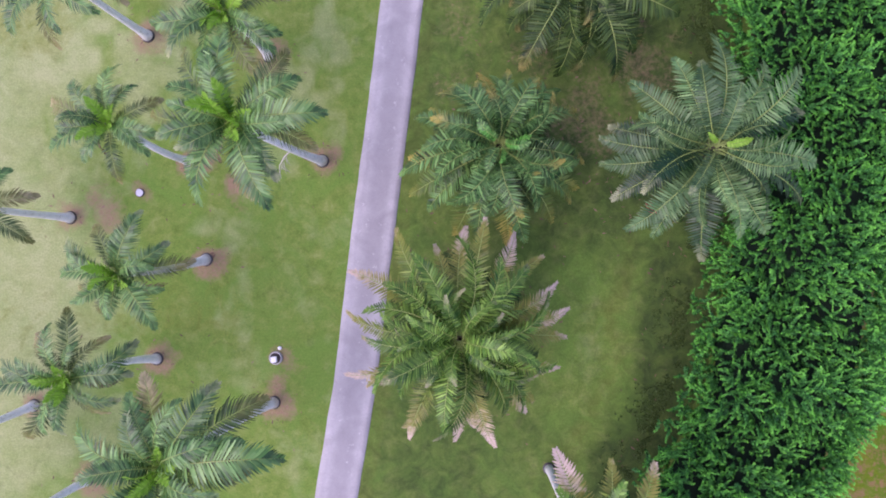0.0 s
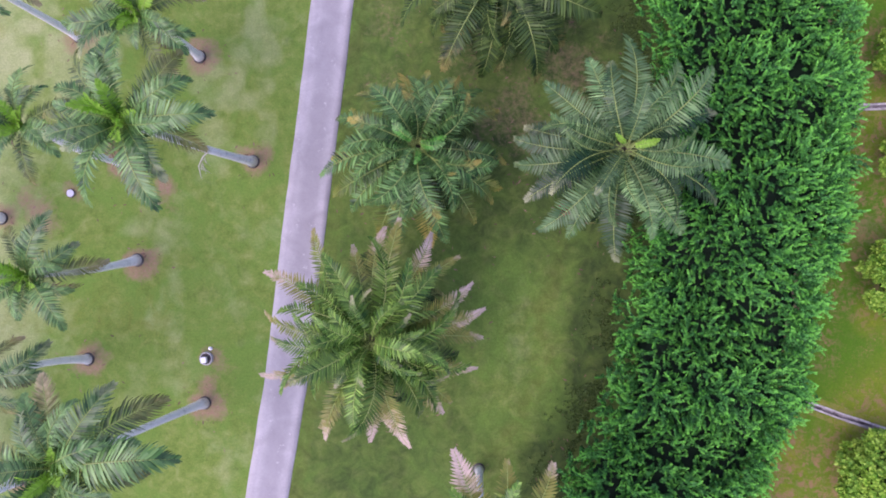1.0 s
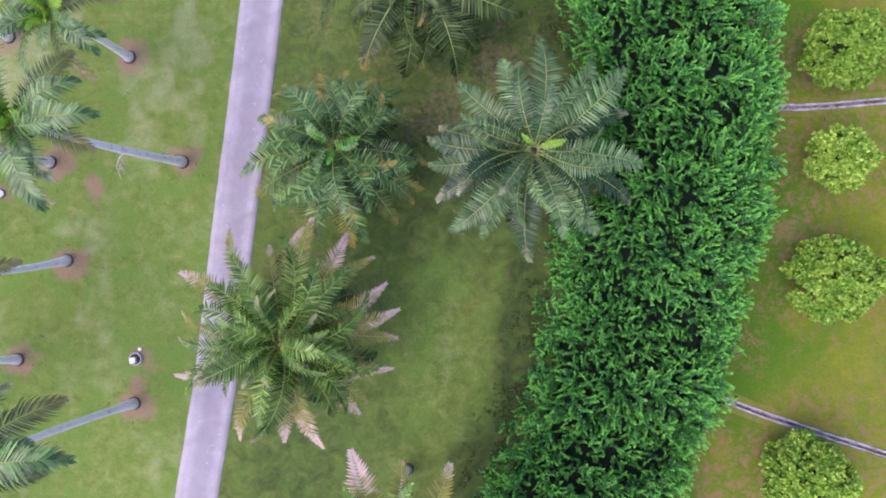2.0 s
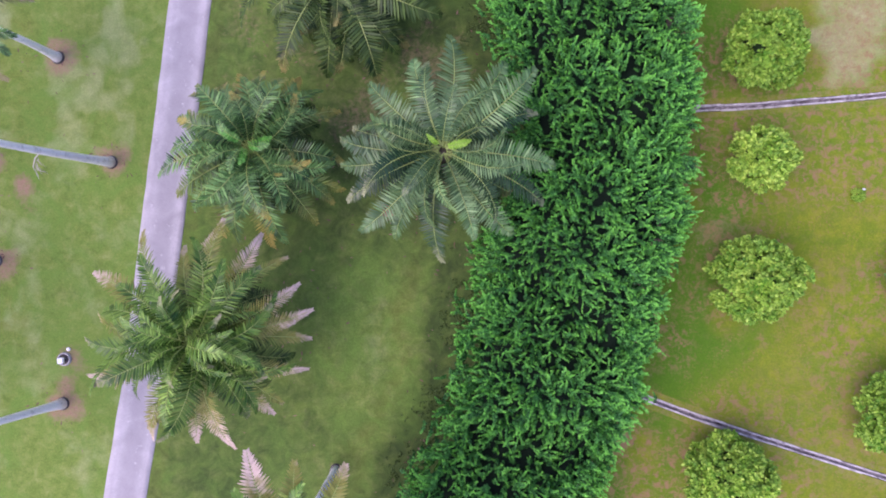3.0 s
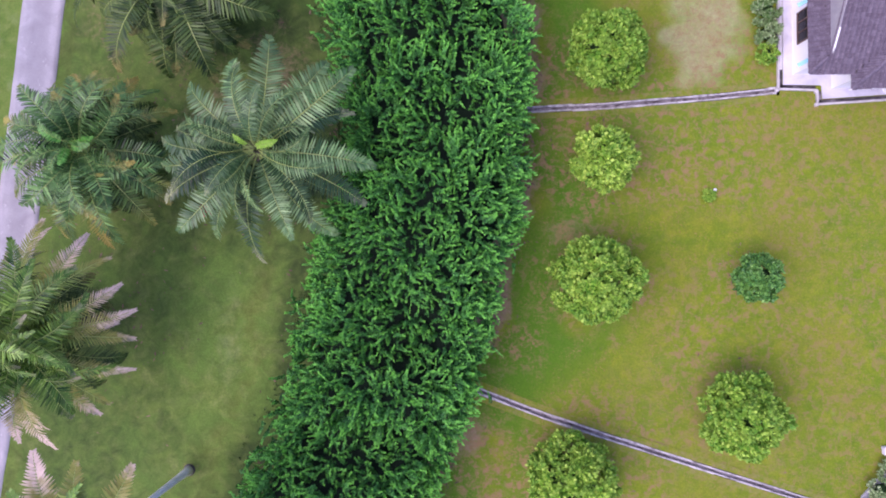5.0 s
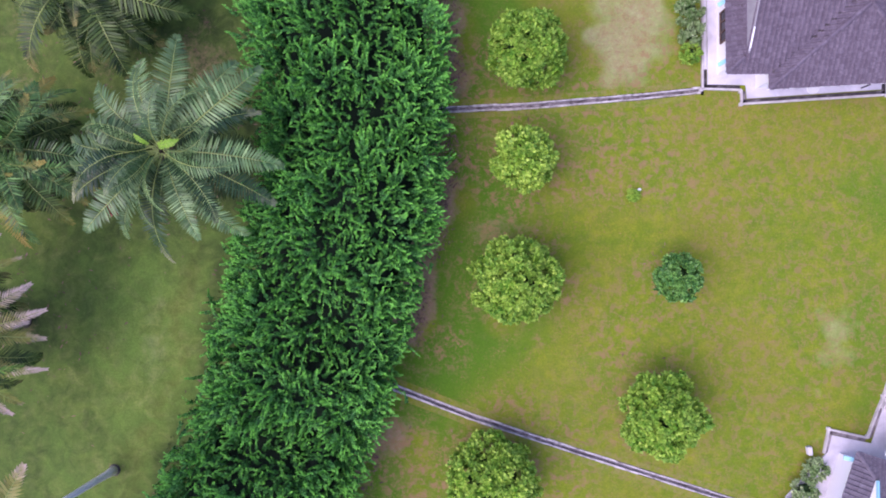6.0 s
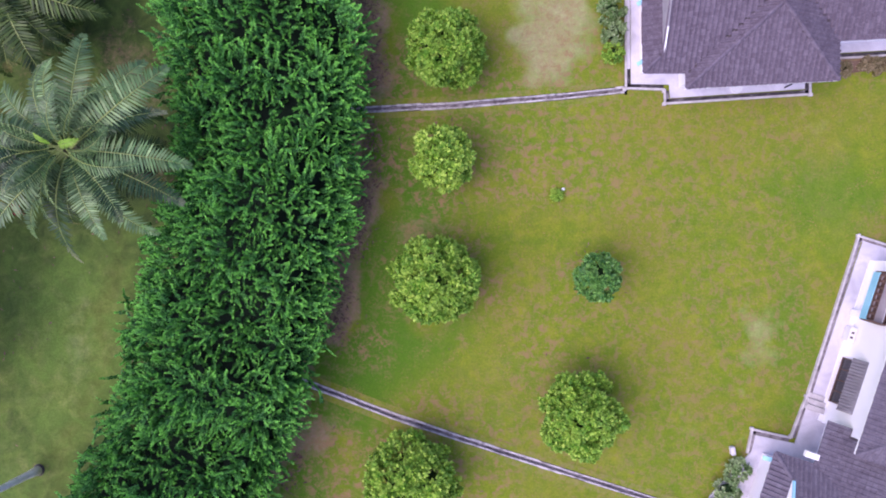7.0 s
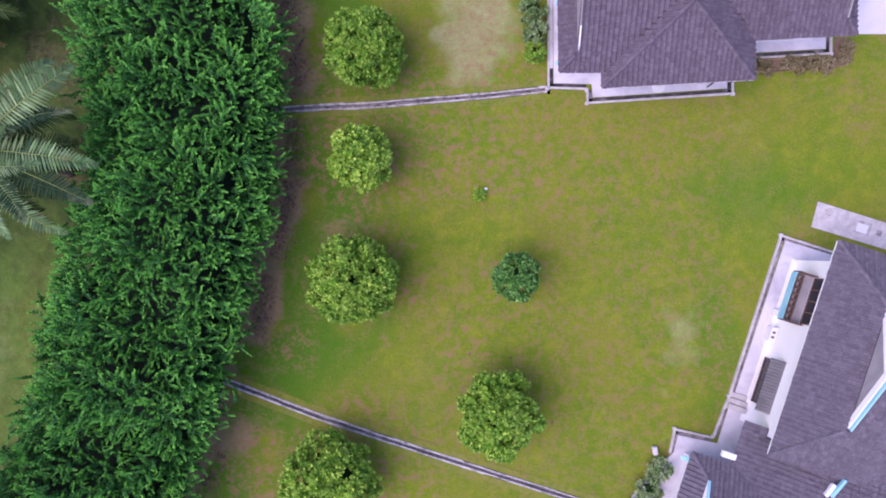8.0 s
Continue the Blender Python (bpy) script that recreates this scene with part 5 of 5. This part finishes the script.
    bm = bmesh.new()
    bmesh.ops.create_cone(bm, cap_ends=True, segments=12, radius1=0.09, radius2=0.07, depth=0.08, matrix=pose(0, 0, 0.16))
    part("knob", bm, "white_metal", tank)
    pipe = thing("downpipe", "dark downpipe standing on the apron", "pipe", at=pose(62.75, 11.95, 0.1))
    V, F = tube([(0, 0, 0), (0, 0.02, 1.6), (0.05, 0.28, 3.2)], [0.055, 0.055, 0.055], 8)
    child("tube", mesh_of("tube", V, F, ["dark_bark"], smooth=True), pipe)


def house_south():
    """A two-storey house on a turned plan, with a balcony, a lean-to awning and lower roofs beside it."""
    root = thing("house", "two-storey white house with grey tile roof and blue trim", "house")
    T, S = "roof_tile_grey", 0.51
    U, V = Vector((0.951, -0.309)), Vector((0.309, 0.951))
    A = Vector((64.61, -13.35))

    def at(u, v, z):
        p = A + U * u + V * v
        return (p.x, p.y, z)

    def plan(*uv):
        return [tuple((A + U * u + V * v)) for u, v in uv]

    ap = thing("apron_south", "lavender-grey concrete apron with kerbed drain beside the house", "pavement", kind="structure")
    part("slab", prism([(68.45, 0.65), (72.6, -0.65), (72.6, -24), (56.4, -24), (57.25, -18.2), (60.3, -14.9), (60.65, -13.66), (63.5, -14.25), (64.3, -11.65), (64.72, -10.7)], -0.2, 0.1), "pale_concrete", ap)
    perimeter_drain(ap, [(72.6, -0.37), (68.08, 1.12), (64.29, -10.74)], 1, "channel")
    perimeter_drain(ap, [(64.29, -10.74), (63.85, -11.8), (63.13, -13.74), (60.32, -13.13), (59.95, -14.92)], 1, "channel")
    drain_corners(ap, [(68.1, 1.06), (64.31, -10.76), (63.17, -13.72), (60.34, -13.17)])
    for i in range(3):
        p = A + U * -0.35 + V * (2.55 - i * 0.42)
        part("step", boxes([((p.x, p.y, 0.1 + 0.09 * (i + 0.5)), (1.35, 0.4, 0.09 * (i + 1)), -18)], 0.02), "concrete", ap)
    slab = thing("path_slab", "stained pale concrete path slab on the lawn", "pavement", kind="structure")
    part("slab", prism([(70.83, 3.52), (78.0, 1.23), (77.0, -0.4), (70.34, 1.66)], -0.15, 0.07), "concrete", slab)
    part("cover_frame", boxes([((74.05, 1.6, 0.075), (1.15, 0.95, 0.03), -18)], 0.01), "drain_kerb", slab, "stained square frame round the cover")
    part("cover", boxes([((74.0, 1.55, 0.085), (0.82, 0.66, 0.05), -18)], 0.02), "pale_screed", slab, "pale square concrete inspection cover")
    # a dark stain on the slab, built as a thin plate
    part("small_cover", boxes([((75.25, 1.2, 0.075), (0.36, 0.4, 0.03), -18)], 0.01), "channel", slab, "small dark stain on the slab")
    # a smudged stain on the slab, built as a low disc
    bm = bmesh.new()
    bmesh.ops.create_cone(bm, cap_ends=True, segments=20, radius1=0.3, radius2=0.28, depth=0.05, matrix=pose(71.6, 2.75, 0.08))
    part("round_cover", bm, "drain_kerb", slab, "round stained patch on the slab")
    # main body
    E = 5.4
    wall_box(root, plan((0.55, 0.9), (0.55, 13.4), (13, 13.4), (13, 0.9)), E + 0.1)
    D = 14.65
    rise_u = 3.3
    g0, g1, gt = at(rise_u, rise_u, E + S * rise_u), at(rise_u, D - rise_u, E + S * rise_u), at(rise_u, D / 2, E + S * D / 2)
    roof_slope(root, [at(0, D, E), at(0, 0, E), g0, g1], T, 21, pieces=290)
    roof_slope(root, [at(0, 0, E), at(16, 0, E), at(16, D / 2, E + S * D / 2), gt, g0], T, 22)
    roof_slope(root, [at(16, D, E), at(0, D, E), g1, gt, at(16, D / 2, E + S * D / 2)], T, 23)
    gable(root, g0, g1, gt, face="grey_sheet")
    for e in (g0, g1):  # the white edge under each blue board
        p, q = Vector(e), Vector(gt)
        beam(root, "edge_board", p.lerp(q, 0.04) - Vector((U.x, U.y, 0)) * 0.1 - Vector((0, 0, 0.25)), q - Vector((U.x, U.y, 0)) * 0.1 - Vector((0, 0, 0.3)), 0.06, 0.45, "white_paint", "white painted edge board")
    for k, (p, q) in enumerate(((at(0, 0, E), g0), (at(0, D, E), g1), (gt, at(16, D / 2, E + S * D / 2)))):
        ridge_caps(root, p, q, T, 60 + k)
    beam(root, "fascia", at(0.02, 0, E - 0.14), at(0.02, D, E - 0.14), 0.05, 0.2, "white_paint")
    # balcony on the upper floor
    v0, v1 = 8.9, 12.1
    w = Vector(-U)
    window(root, plan((0.55, v0))[0], plan((0.55, v1))[0], 3.25, 4.9, 4, w)
    bal = part("balcony", prism(plan((-0.6, v0 - 0.1), (-0.6, v1 + 0.1), (0.55, v1 + 0.1), (0.55, v0 - 0.1)), 2.75, 2.95), "grey_sheet", root, "grey balcony floor behind a pierced block parapet")
    part("parapet", prism(plan((-0.72, v0 - 0.1), (-0.72, v1 + 0.1), (-0.6, v1 + 0.1), (-0.6, v0 - 0.1)), 2.45, 3.1), "blue_paint", bal, "light blue painted parapet")
    for e in (v0 - 0.16, v1 + 0.1):
        part("side_wall", prism(plan((-0.72, e), (-0.72, e + 0.08), (0.5, e + 0.08), (0.5, e)), 2.6, 3.55), "brown_wood", bal)
    rz = math.degrees(math.atan2(V.y, V.x))
    for i in range(7):
        p = A + U * -0.45 + V * (v0 + 0.22 + i * 0.46)
        bm = bmesh.new()
        for a, b in ((-0.19, 0), (0.19, 0), (0, -0.19), (0, 0.19)):
            bmesh.ops.create_cube(bm, size=1, matrix=pose(p.x, p.y, 3.0, 0, 0, rz) @ Matrix.Translation((a, b, 0)) @ Matrix.Diagonal((0.07 if a else 0.45, 0.45 if a else 0.07, 0.5, 1)))
        part("block", bm, "brown_wood", bal, "pierced brown decorative block")
    # ground floor windows under a lean-to awning
    a0, a1 = 2.6, 5.9
    window(root, plan((0.55, a0))[0], plan((0.55, a1))[0], 0.3, 2.5, 4, w)
    bm = bmesh.new()
    n = 34
    rows = []
    for i in range(n + 1):
        v = a0 - 0.35 + (a1 - a0 + 0.5) * i / n
        h = 0.055 * (1 if i % 2 else -1)
        rows.append([bm.verts.new(at(-0.2 + 0.03 * math.sin(i * 4.1), v, 2.4 + h)), bm.verts.new(at(0.18, v, 2.73 + h)), bm.verts.new(at(0.54, v, 3.05 + h * 0.2))])
    for p, q in zip(rows[:-1], rows[1:]):
        for k in range(2):
            bm.faces.new((p[k], q[k], q[k + 1], p[k + 1]))
    bmesh.ops.solidify(bm, geom=bm.faces[:], thickness=0.02)
    part("awning", bm, "grey_sheet", root, "grey corrugated lean-to awning")
    part("plinth", prism(plan((0.2, 0.95), (0.2, 13.35), (0.54, 13.35), (0.54, 0.95)), 0.0, 0.22), "white_paint", root)
    # lower roofs
    L = 3.2
    wall_box(root, plan((0.9, -3.6), (0.9, 0.85), (12, 0.85), (12, -3.6)), L - 0.1)
    roof_slope(root, [at(-0.95, 1.4, L), at(-0.95, -6, L), at(9, -6, L + 9.95 * 0.3), at(9, 0.85, L + 9.95 * 0.3), at(0.5, 0.85, L + 1.45 * 0.3), at(0.5, 1.4, L + 1.45 * 0.3)], T, 31)
    B = Vector((60.5, -13.89))

    def low(u, v, z):
        p = B + U * u + V * v
        return (p.x, p.y, z)

    wall_box(root, [low(0.9, -0.8, 0)[:2], low(0.9, -9, 0)[:2], low(14, -9, 0)[:2], low(14, -0.8, 0)[:2]], L - 0.1)
    q0, q1, qt = low(1.35, -1.35, L + S * 1.35), low(1.35, -8.65, L + S * 1.35), low(1.35, -5, L + S * 5)
    roof_slope(root, [low(0, -10, L), low(0, 0, L), q0, q1], T, 32)
    roof_slope(root, [low(0, 0, L), low(15, 0, L), low(15, -5, L + S * 5), qt, q0], T, 33)
    roof_slope(root, [low(15, -10, L), low(0, -10, L), q1, qt, low(15, -5, L + S * 5)], T, 34)
    gable(root, q0, q1, qt)
    ridge_caps(root, low(0, 0, L), q0, T, 71)
    ridge_caps(root, qt, low(15, -5, L + S * 5), T, 72)
    # second small gable among the lower roofs
    beam(root, "barge_board", at(5.05, 0.05, 5.62), at(4.75, -1.35, 5.3), 0.2, 0.26, "blue_paint", "light blue painted barge board")
    beam(root, "edge_board", at(4.72, -0.5, 5.22), at(4.5, -1.45, 5.1), 0.24, 0.3, "white_paint", "white painted edge board")
    part("gutter_box", boxes([((62.98, -14.1, 3.2), (0.95, 0.42, 0.36), -18)], 0.03), "white_paint", root, "white gutter box between the low roofs")
    beam(root, "strut", low(-0.3, -0.75, 2.5), low(0.4, -0.6, 2.9), 0.3, 0.12, "blue_paint", "light blue painted sloping strut")
    # boxed units by the wall
    unit = thing("air_conditioner", "white outdoor air conditioner standing on the apron", "air conditioner", at=pose(67.2, -6.15, 0.1, 0, 0, rz))
    part("casing", boxes([((0, 0, 0.42), (1.1, 0.5, 0.72), 0)], 0.03), "white_metal", unit)
    for x in (-0.32, 0.32):
        part("foot", boxes([((x, 0, 0.03), (0.07, 0.4, 0.06), 0)]), "dark_bark", unit)
    for x in (-0.2, 0.15):
        part("top_vent", boxes([((x, 0.02, 0.785), (0.16, 0.2, 0.012), 0)]), "dark_bark", unit)
    box = thing("meter_box", "small white meter box beside the wall", "box", at=pose(67.6, -4.6, 0.1, 0, 0, rz))
    part("casing", boxes([((0, 0, 0.45), (0.5, 0.28, 0.9), 0)], 0.02), "white_metal", box)
    part("door", boxes([((0, 0.15, 0.5), (0.42, 0.02, 0.7), 0)], 0.005), "white_paint", box)
    post = thing("marker_post", "small pale concrete marker on the lawn", "post", at=pose(58.9, -14.78, 0))
    part("block", boxes([((0, 0, 0.18), (0.32, 0.62, 0.4), 8)], 0.04), "pale_concrete", post)


house_north()
house_south()


# ---- shrubs and small things ----
for i, (bx, by, br, bh) in enumerate(((49.85, 17.6, 0.8, 1.4), (50.0, 15.9, 0.75, 1.3), (50.1, 14.4, 0.6, 1.0))):
    broad_tree(bx, by, br, bh, "tree_leaf" if i == 2 else "shrub_leaf", "leafy green shrub growing beside the apron" if i == 2 else "pale grey-green leafy shrub beside the apron", 301 + i, "shrub", "shrubs beside the houses", "shrub")
for i, (bx, by, br, bh) in enumerate(((59.0, -16.0, 0.68, 1.1), (58.3, -17.5, 0.75, 1.2), (57.5, -19.2, 0.8, 1.2))):
    broad_tree(bx, by, br, bh, "shrub_leaf", "pale grey-green leafy shrub beside the apron", 311 + i, "shrub", "shrubs beside the houses", "shrub")
bed = thing("flower_bed", "narrow flower bed of dark brown soil along the apron", "flower bed", kind="structure")
part("soil", prism([(65.5, 13.85), (65.7, 13.25), (67.4, 13.0), (69.6, 13.25), (71.6, 13.2), (72.9, 13.6), (73.2, 15.5), (72.1, 15.5), (71.95, 14.1), (66.1, 13.82)], -0.05, 0.055), "soil", bed)
for i, (bx, by, br) in enumerate(((66.2, 13.5, 0.4), (67.0, 13.2, 0.34), (68.6, 13.55, 0.36), (69.3, 13.4, 0.42), (70.5, 13.6, 0.45), (71.3, 13.5, 0.4), (72.7, 14.0, 0.3), (72.8, 14.7, 0.28))):
    broad_tree(bx, by, br, 0.34, "bed_leaf", "small yellowing plant in the flower bed", 321 + i, "bedding_plant", "plants in the flower bed", "plant")


def garden_light():
    root = thing("garden_light", "white square garden light standing in a dark concrete ring", "garden light", at=pose(-13.65, -8.3, 0))
    bm = bmesh.new()
    bmesh.ops.create_cone(bm, cap_ends=False, segments=24, radius1=0.52, radius2=0.48, depth=0.24, matrix=pose(0, 0, 0.1))
    bmesh.ops.solidify(bm, geom=bm.faces[:], thickness=0.07)
    part("ring", bm, "concrete", root)
    bm = bmesh.new()
    bmesh.ops.create_cone(bm, cap_ends=True, segments=20, radius1=0.44, radius2=0.44, depth=0.06, matrix=pose(0, 0, 0.05))
    part("pit_floor", bm, "dark_bark", root)
    part("post", boxes([((-0.03, -0.05, 0.2), (0.14, 0.14, 0.4), 5)], 0.01), "dark_bark", root)
    part("lamp_box", boxes([((-0.03, -0.05, 0.48), (0.44, 0.44, 0.26), 5)], 0.04), "white_paint", root, "square white lamp housing")
    stone = thing("stone", "small round white stone on bare soil", "stone", at=pose(-13.35, -7.55, 0))
    bm = bmesh.new()
    bmesh.ops.create_icosphere(bm, subdivisions=2, radius=0.15)
    for v in bm.verts:
        v.co = Vector((v.co.x * 1.1, v.co.y, max(-0.02, v.co.z * 0.7 + 0.06))) * (1 + 0.12 * noise.noise(v.co * 5))
    part("body", bm, "white_paint", stone, smooth=True)
    stump = thing("stump", "low pale sawn palm stump on bare soil", "stump", at=pose(-24.1, 4.3, 0))
    V, F = tube([(0, 0, -0.05), (0, 0, 0.06), (0.01, 0, 0.16)], [0.4, 0.34, 0.31], 14)
    child("bark", mesh_of("bark", V, F, ["palm_bark"], smooth=True), stump)
    bm = bmesh.new()
    bmesh.ops.create_cone(bm, cap_ends=True, segments=18, radius1=0.29, radius2=0.28, depth=0.03, matrix=pose(0.01, 0, 0.17))
    part("sawn_face", bm, "pale_concrete", stump, "pale sawn face")


garden_light()
broad_tree(46.0, 4.05, 0.24, 0.3, "tree_leaf", "small bright green seedling in the lawn", 331, "seedling", "", "plant")
pebble = thing("pebble", "small white pebble lying in the grass", "stone", at=pose(46.5, 4.5, 0))
_bm = bmesh.new()
bmesh.ops.create_icosphere(_bm, subdivisions=2, radius=0.14)
for _v in _bm.verts:
    _v.co = Vector((_v.co.x, _v.co.y * 0.8, _v.co.z * 0.6 + 0.05))
part("body", _bm, "white_paint", pebble, smooth=True)


# ---- grass and litter ----
def clear_of_building(x, y):
    road = at_y(ROAD_LEFT, y)
    free = (x < road - 0.05) | (x > road + ROAD_WIDTH + 0.05)
    free &= np.minimum(line_distance(x, y, DRAIN_NORTH), line_distance(x, y, DRAIN_SOUTH)) > 0.4
    free &= ~((y > 10.6) & (x > 50.8))
    free &= ~((y < 1.3) & (x > 68.0 + (y - 1.1) * 0.33) & (y > -13.2)) & ~((y <= -13.1) & (x > 56.8))
    free &= ~((x > at_y(HEDGE_LEFT, y) + 2.5) & (x < at_y(HEDGE_RIGHT, y) - 1.0))
    return free & ~((x > 70) & (y > -0.5) & (y < 3.6))


def build_tufts():
    """Short tufts that break the lawn's surface, coloured like the turf they grow in."""
    r = np.random.default_rng(77)
    n = 34000
    x, y = r.uniform(-34, 76, n), r.uniform(-20, 20, n)
    keep = clear_of_building(x, y)
    x, y = x[keep], y[keep]
    z, maps = ground_maps(x, y)
    keep = r.random(len(x)) > maps["soil"] * 0.9
    x, y, z = x[keep], y[keep], z[keep]
    maps = {k: v[keep] for k, v in maps.items()}
    n, blades = len(x), 3
    a = r.uniform(0, 6.28, (n, blades))
    ln = r.uniform(0.05, 0.12, (n, 1)) * r.uniform(0.7, 1.2, (n, blades))
    base = np.stack([x, y, z - 0.01], 1)[:, None, :] + r.normal(0, 0.03, (n, blades, 3)) * np.array([1, 1, 0])
    way = np.stack([np.cos(a), np.sin(a), r.uniform(0.15, 0.5, (n, blades))], -1)
    side = np.stack([-np.sin(a), np.cos(a), 0 * a], -1) * (ln * 0.22)[..., None]
    tri = np.stack([base - side, base + side, base + way * ln[..., None]], 2)
    V = tri.reshape(-1, 3)
    F = np.arange(len(V)).reshape(-1, 3)
    me = mesh_of("grass_tufts", V, F, ["lawn"])
    set_maps(me, {k: np.repeat(v, blades * 3) for k, v in maps.items()})
    tagged(new("grass_tufts", me), "short uneven tufts of grass across the lawn", "grass", kind="stuff")


def build_weeds():
    """Low dark weeds in drifts along the hedge's western foot and under the palms."""
    r = np.random.default_rng(79)
    n = 3600
    y = r.uniform(-20, 20, n)
    edge = np.abs(r.normal(0, 1.25, n)) - 0.9
    x = at_y(HEDGE_LEFT, y) - edge
    drift = smooth_noise(x, y, 0.9, 41) * 0.55 + smooth_noise(x, y, 2.3, 42) * 0.45
    keep = (drift > 0.46 + 0.08 * np.maximum(edge, 0)) & clear_of_building(x, y)
    x, y = x[keep], y[keep]
    z, _ = ground_maps(x, y)
    p = np.stack([x, y, z], 1)
    V, F = leaf_cloud(p, np.array([[0, 0, 1.0]]) + r.normal(0, 0.1, (len(p), 3)), 0.12, 0.045, 7, 0.12, r, shoot=0.06)
    tagged(new("weeds", mesh_of("weeds", V, F, ["weed_leaf"])), "low dark green weeds spreading beside the hedge", "weeds", kind="stuff")


def build_litter():
    """Dry leaflets and crumbs below the palms and along the hedge."""
    r = np.random.default_rng(78)
    pts = []
    for px, py, _ in OIL_PALMS:
        pts.append(r.normal((px, py), 3.4, (150, 2)))
    for px, py, *_ in ROYALS:
        pts.append(r.normal((px, py), 1.6, (22, 2)))
    for tx, ty, tr, _ in TREES:
        pts.append(r.normal((tx, ty), tr * 0.75, (45, 2)))
    yy = r.uniform(-19, 19, 420)
    pts.append(np.stack([at_y(HEDGE_LEFT, yy) - np.abs(r.normal(0, 1.5, 420)), yy], 1)[::4])
    yy = r.uniform(-19, 19, 2600)
    foot = np.stack([at_y(HEDGE_RIGHT, yy) - 0.5 + np.abs(r.normal(0, 0.8, 2600)), yy], 1)
    pts.append(foot[smooth_noise(foot[:, 0], foot[:, 1], 1.6, 44) > 0.35])
    p = np.concatenate(pts)
    p = p[clear_of_building(p[:, 0], p[:, 1])]
    n = len(p)
    a, ln = r.uniform(0, 6.28, n), r.uniform(0.06, 0.22, n)
    d = np.stack([np.cos(a), np.sin(a), r.uniform(-0.1, 0.35, n)], 1) * ln[:, None]
    s = np.stack([-np.sin(a), np.cos(a), 0 * a], 1) * (ln * r.uniform(0.15, 0.35, n))[:, None]
    z, _ = ground_maps(p[:, 0], p[:, 1])
    c = np.stack([p[:, 0], p[:, 1], z + 0.03], 1)
    V = np.stack([c - d, c + s, c + d, c - s], 1).reshape(-1, 3)
    F = np.arange(len(V)).reshape(-1, 4)
    me = mesh_of("leaf_litter", V, F, ["litter"])
    tagged(new("leaf_litter", me), "scattered dry brown leaves on the ground", "fallen leaves", kind="stuff")


build_tufts()
build_weeds()
build_litter()
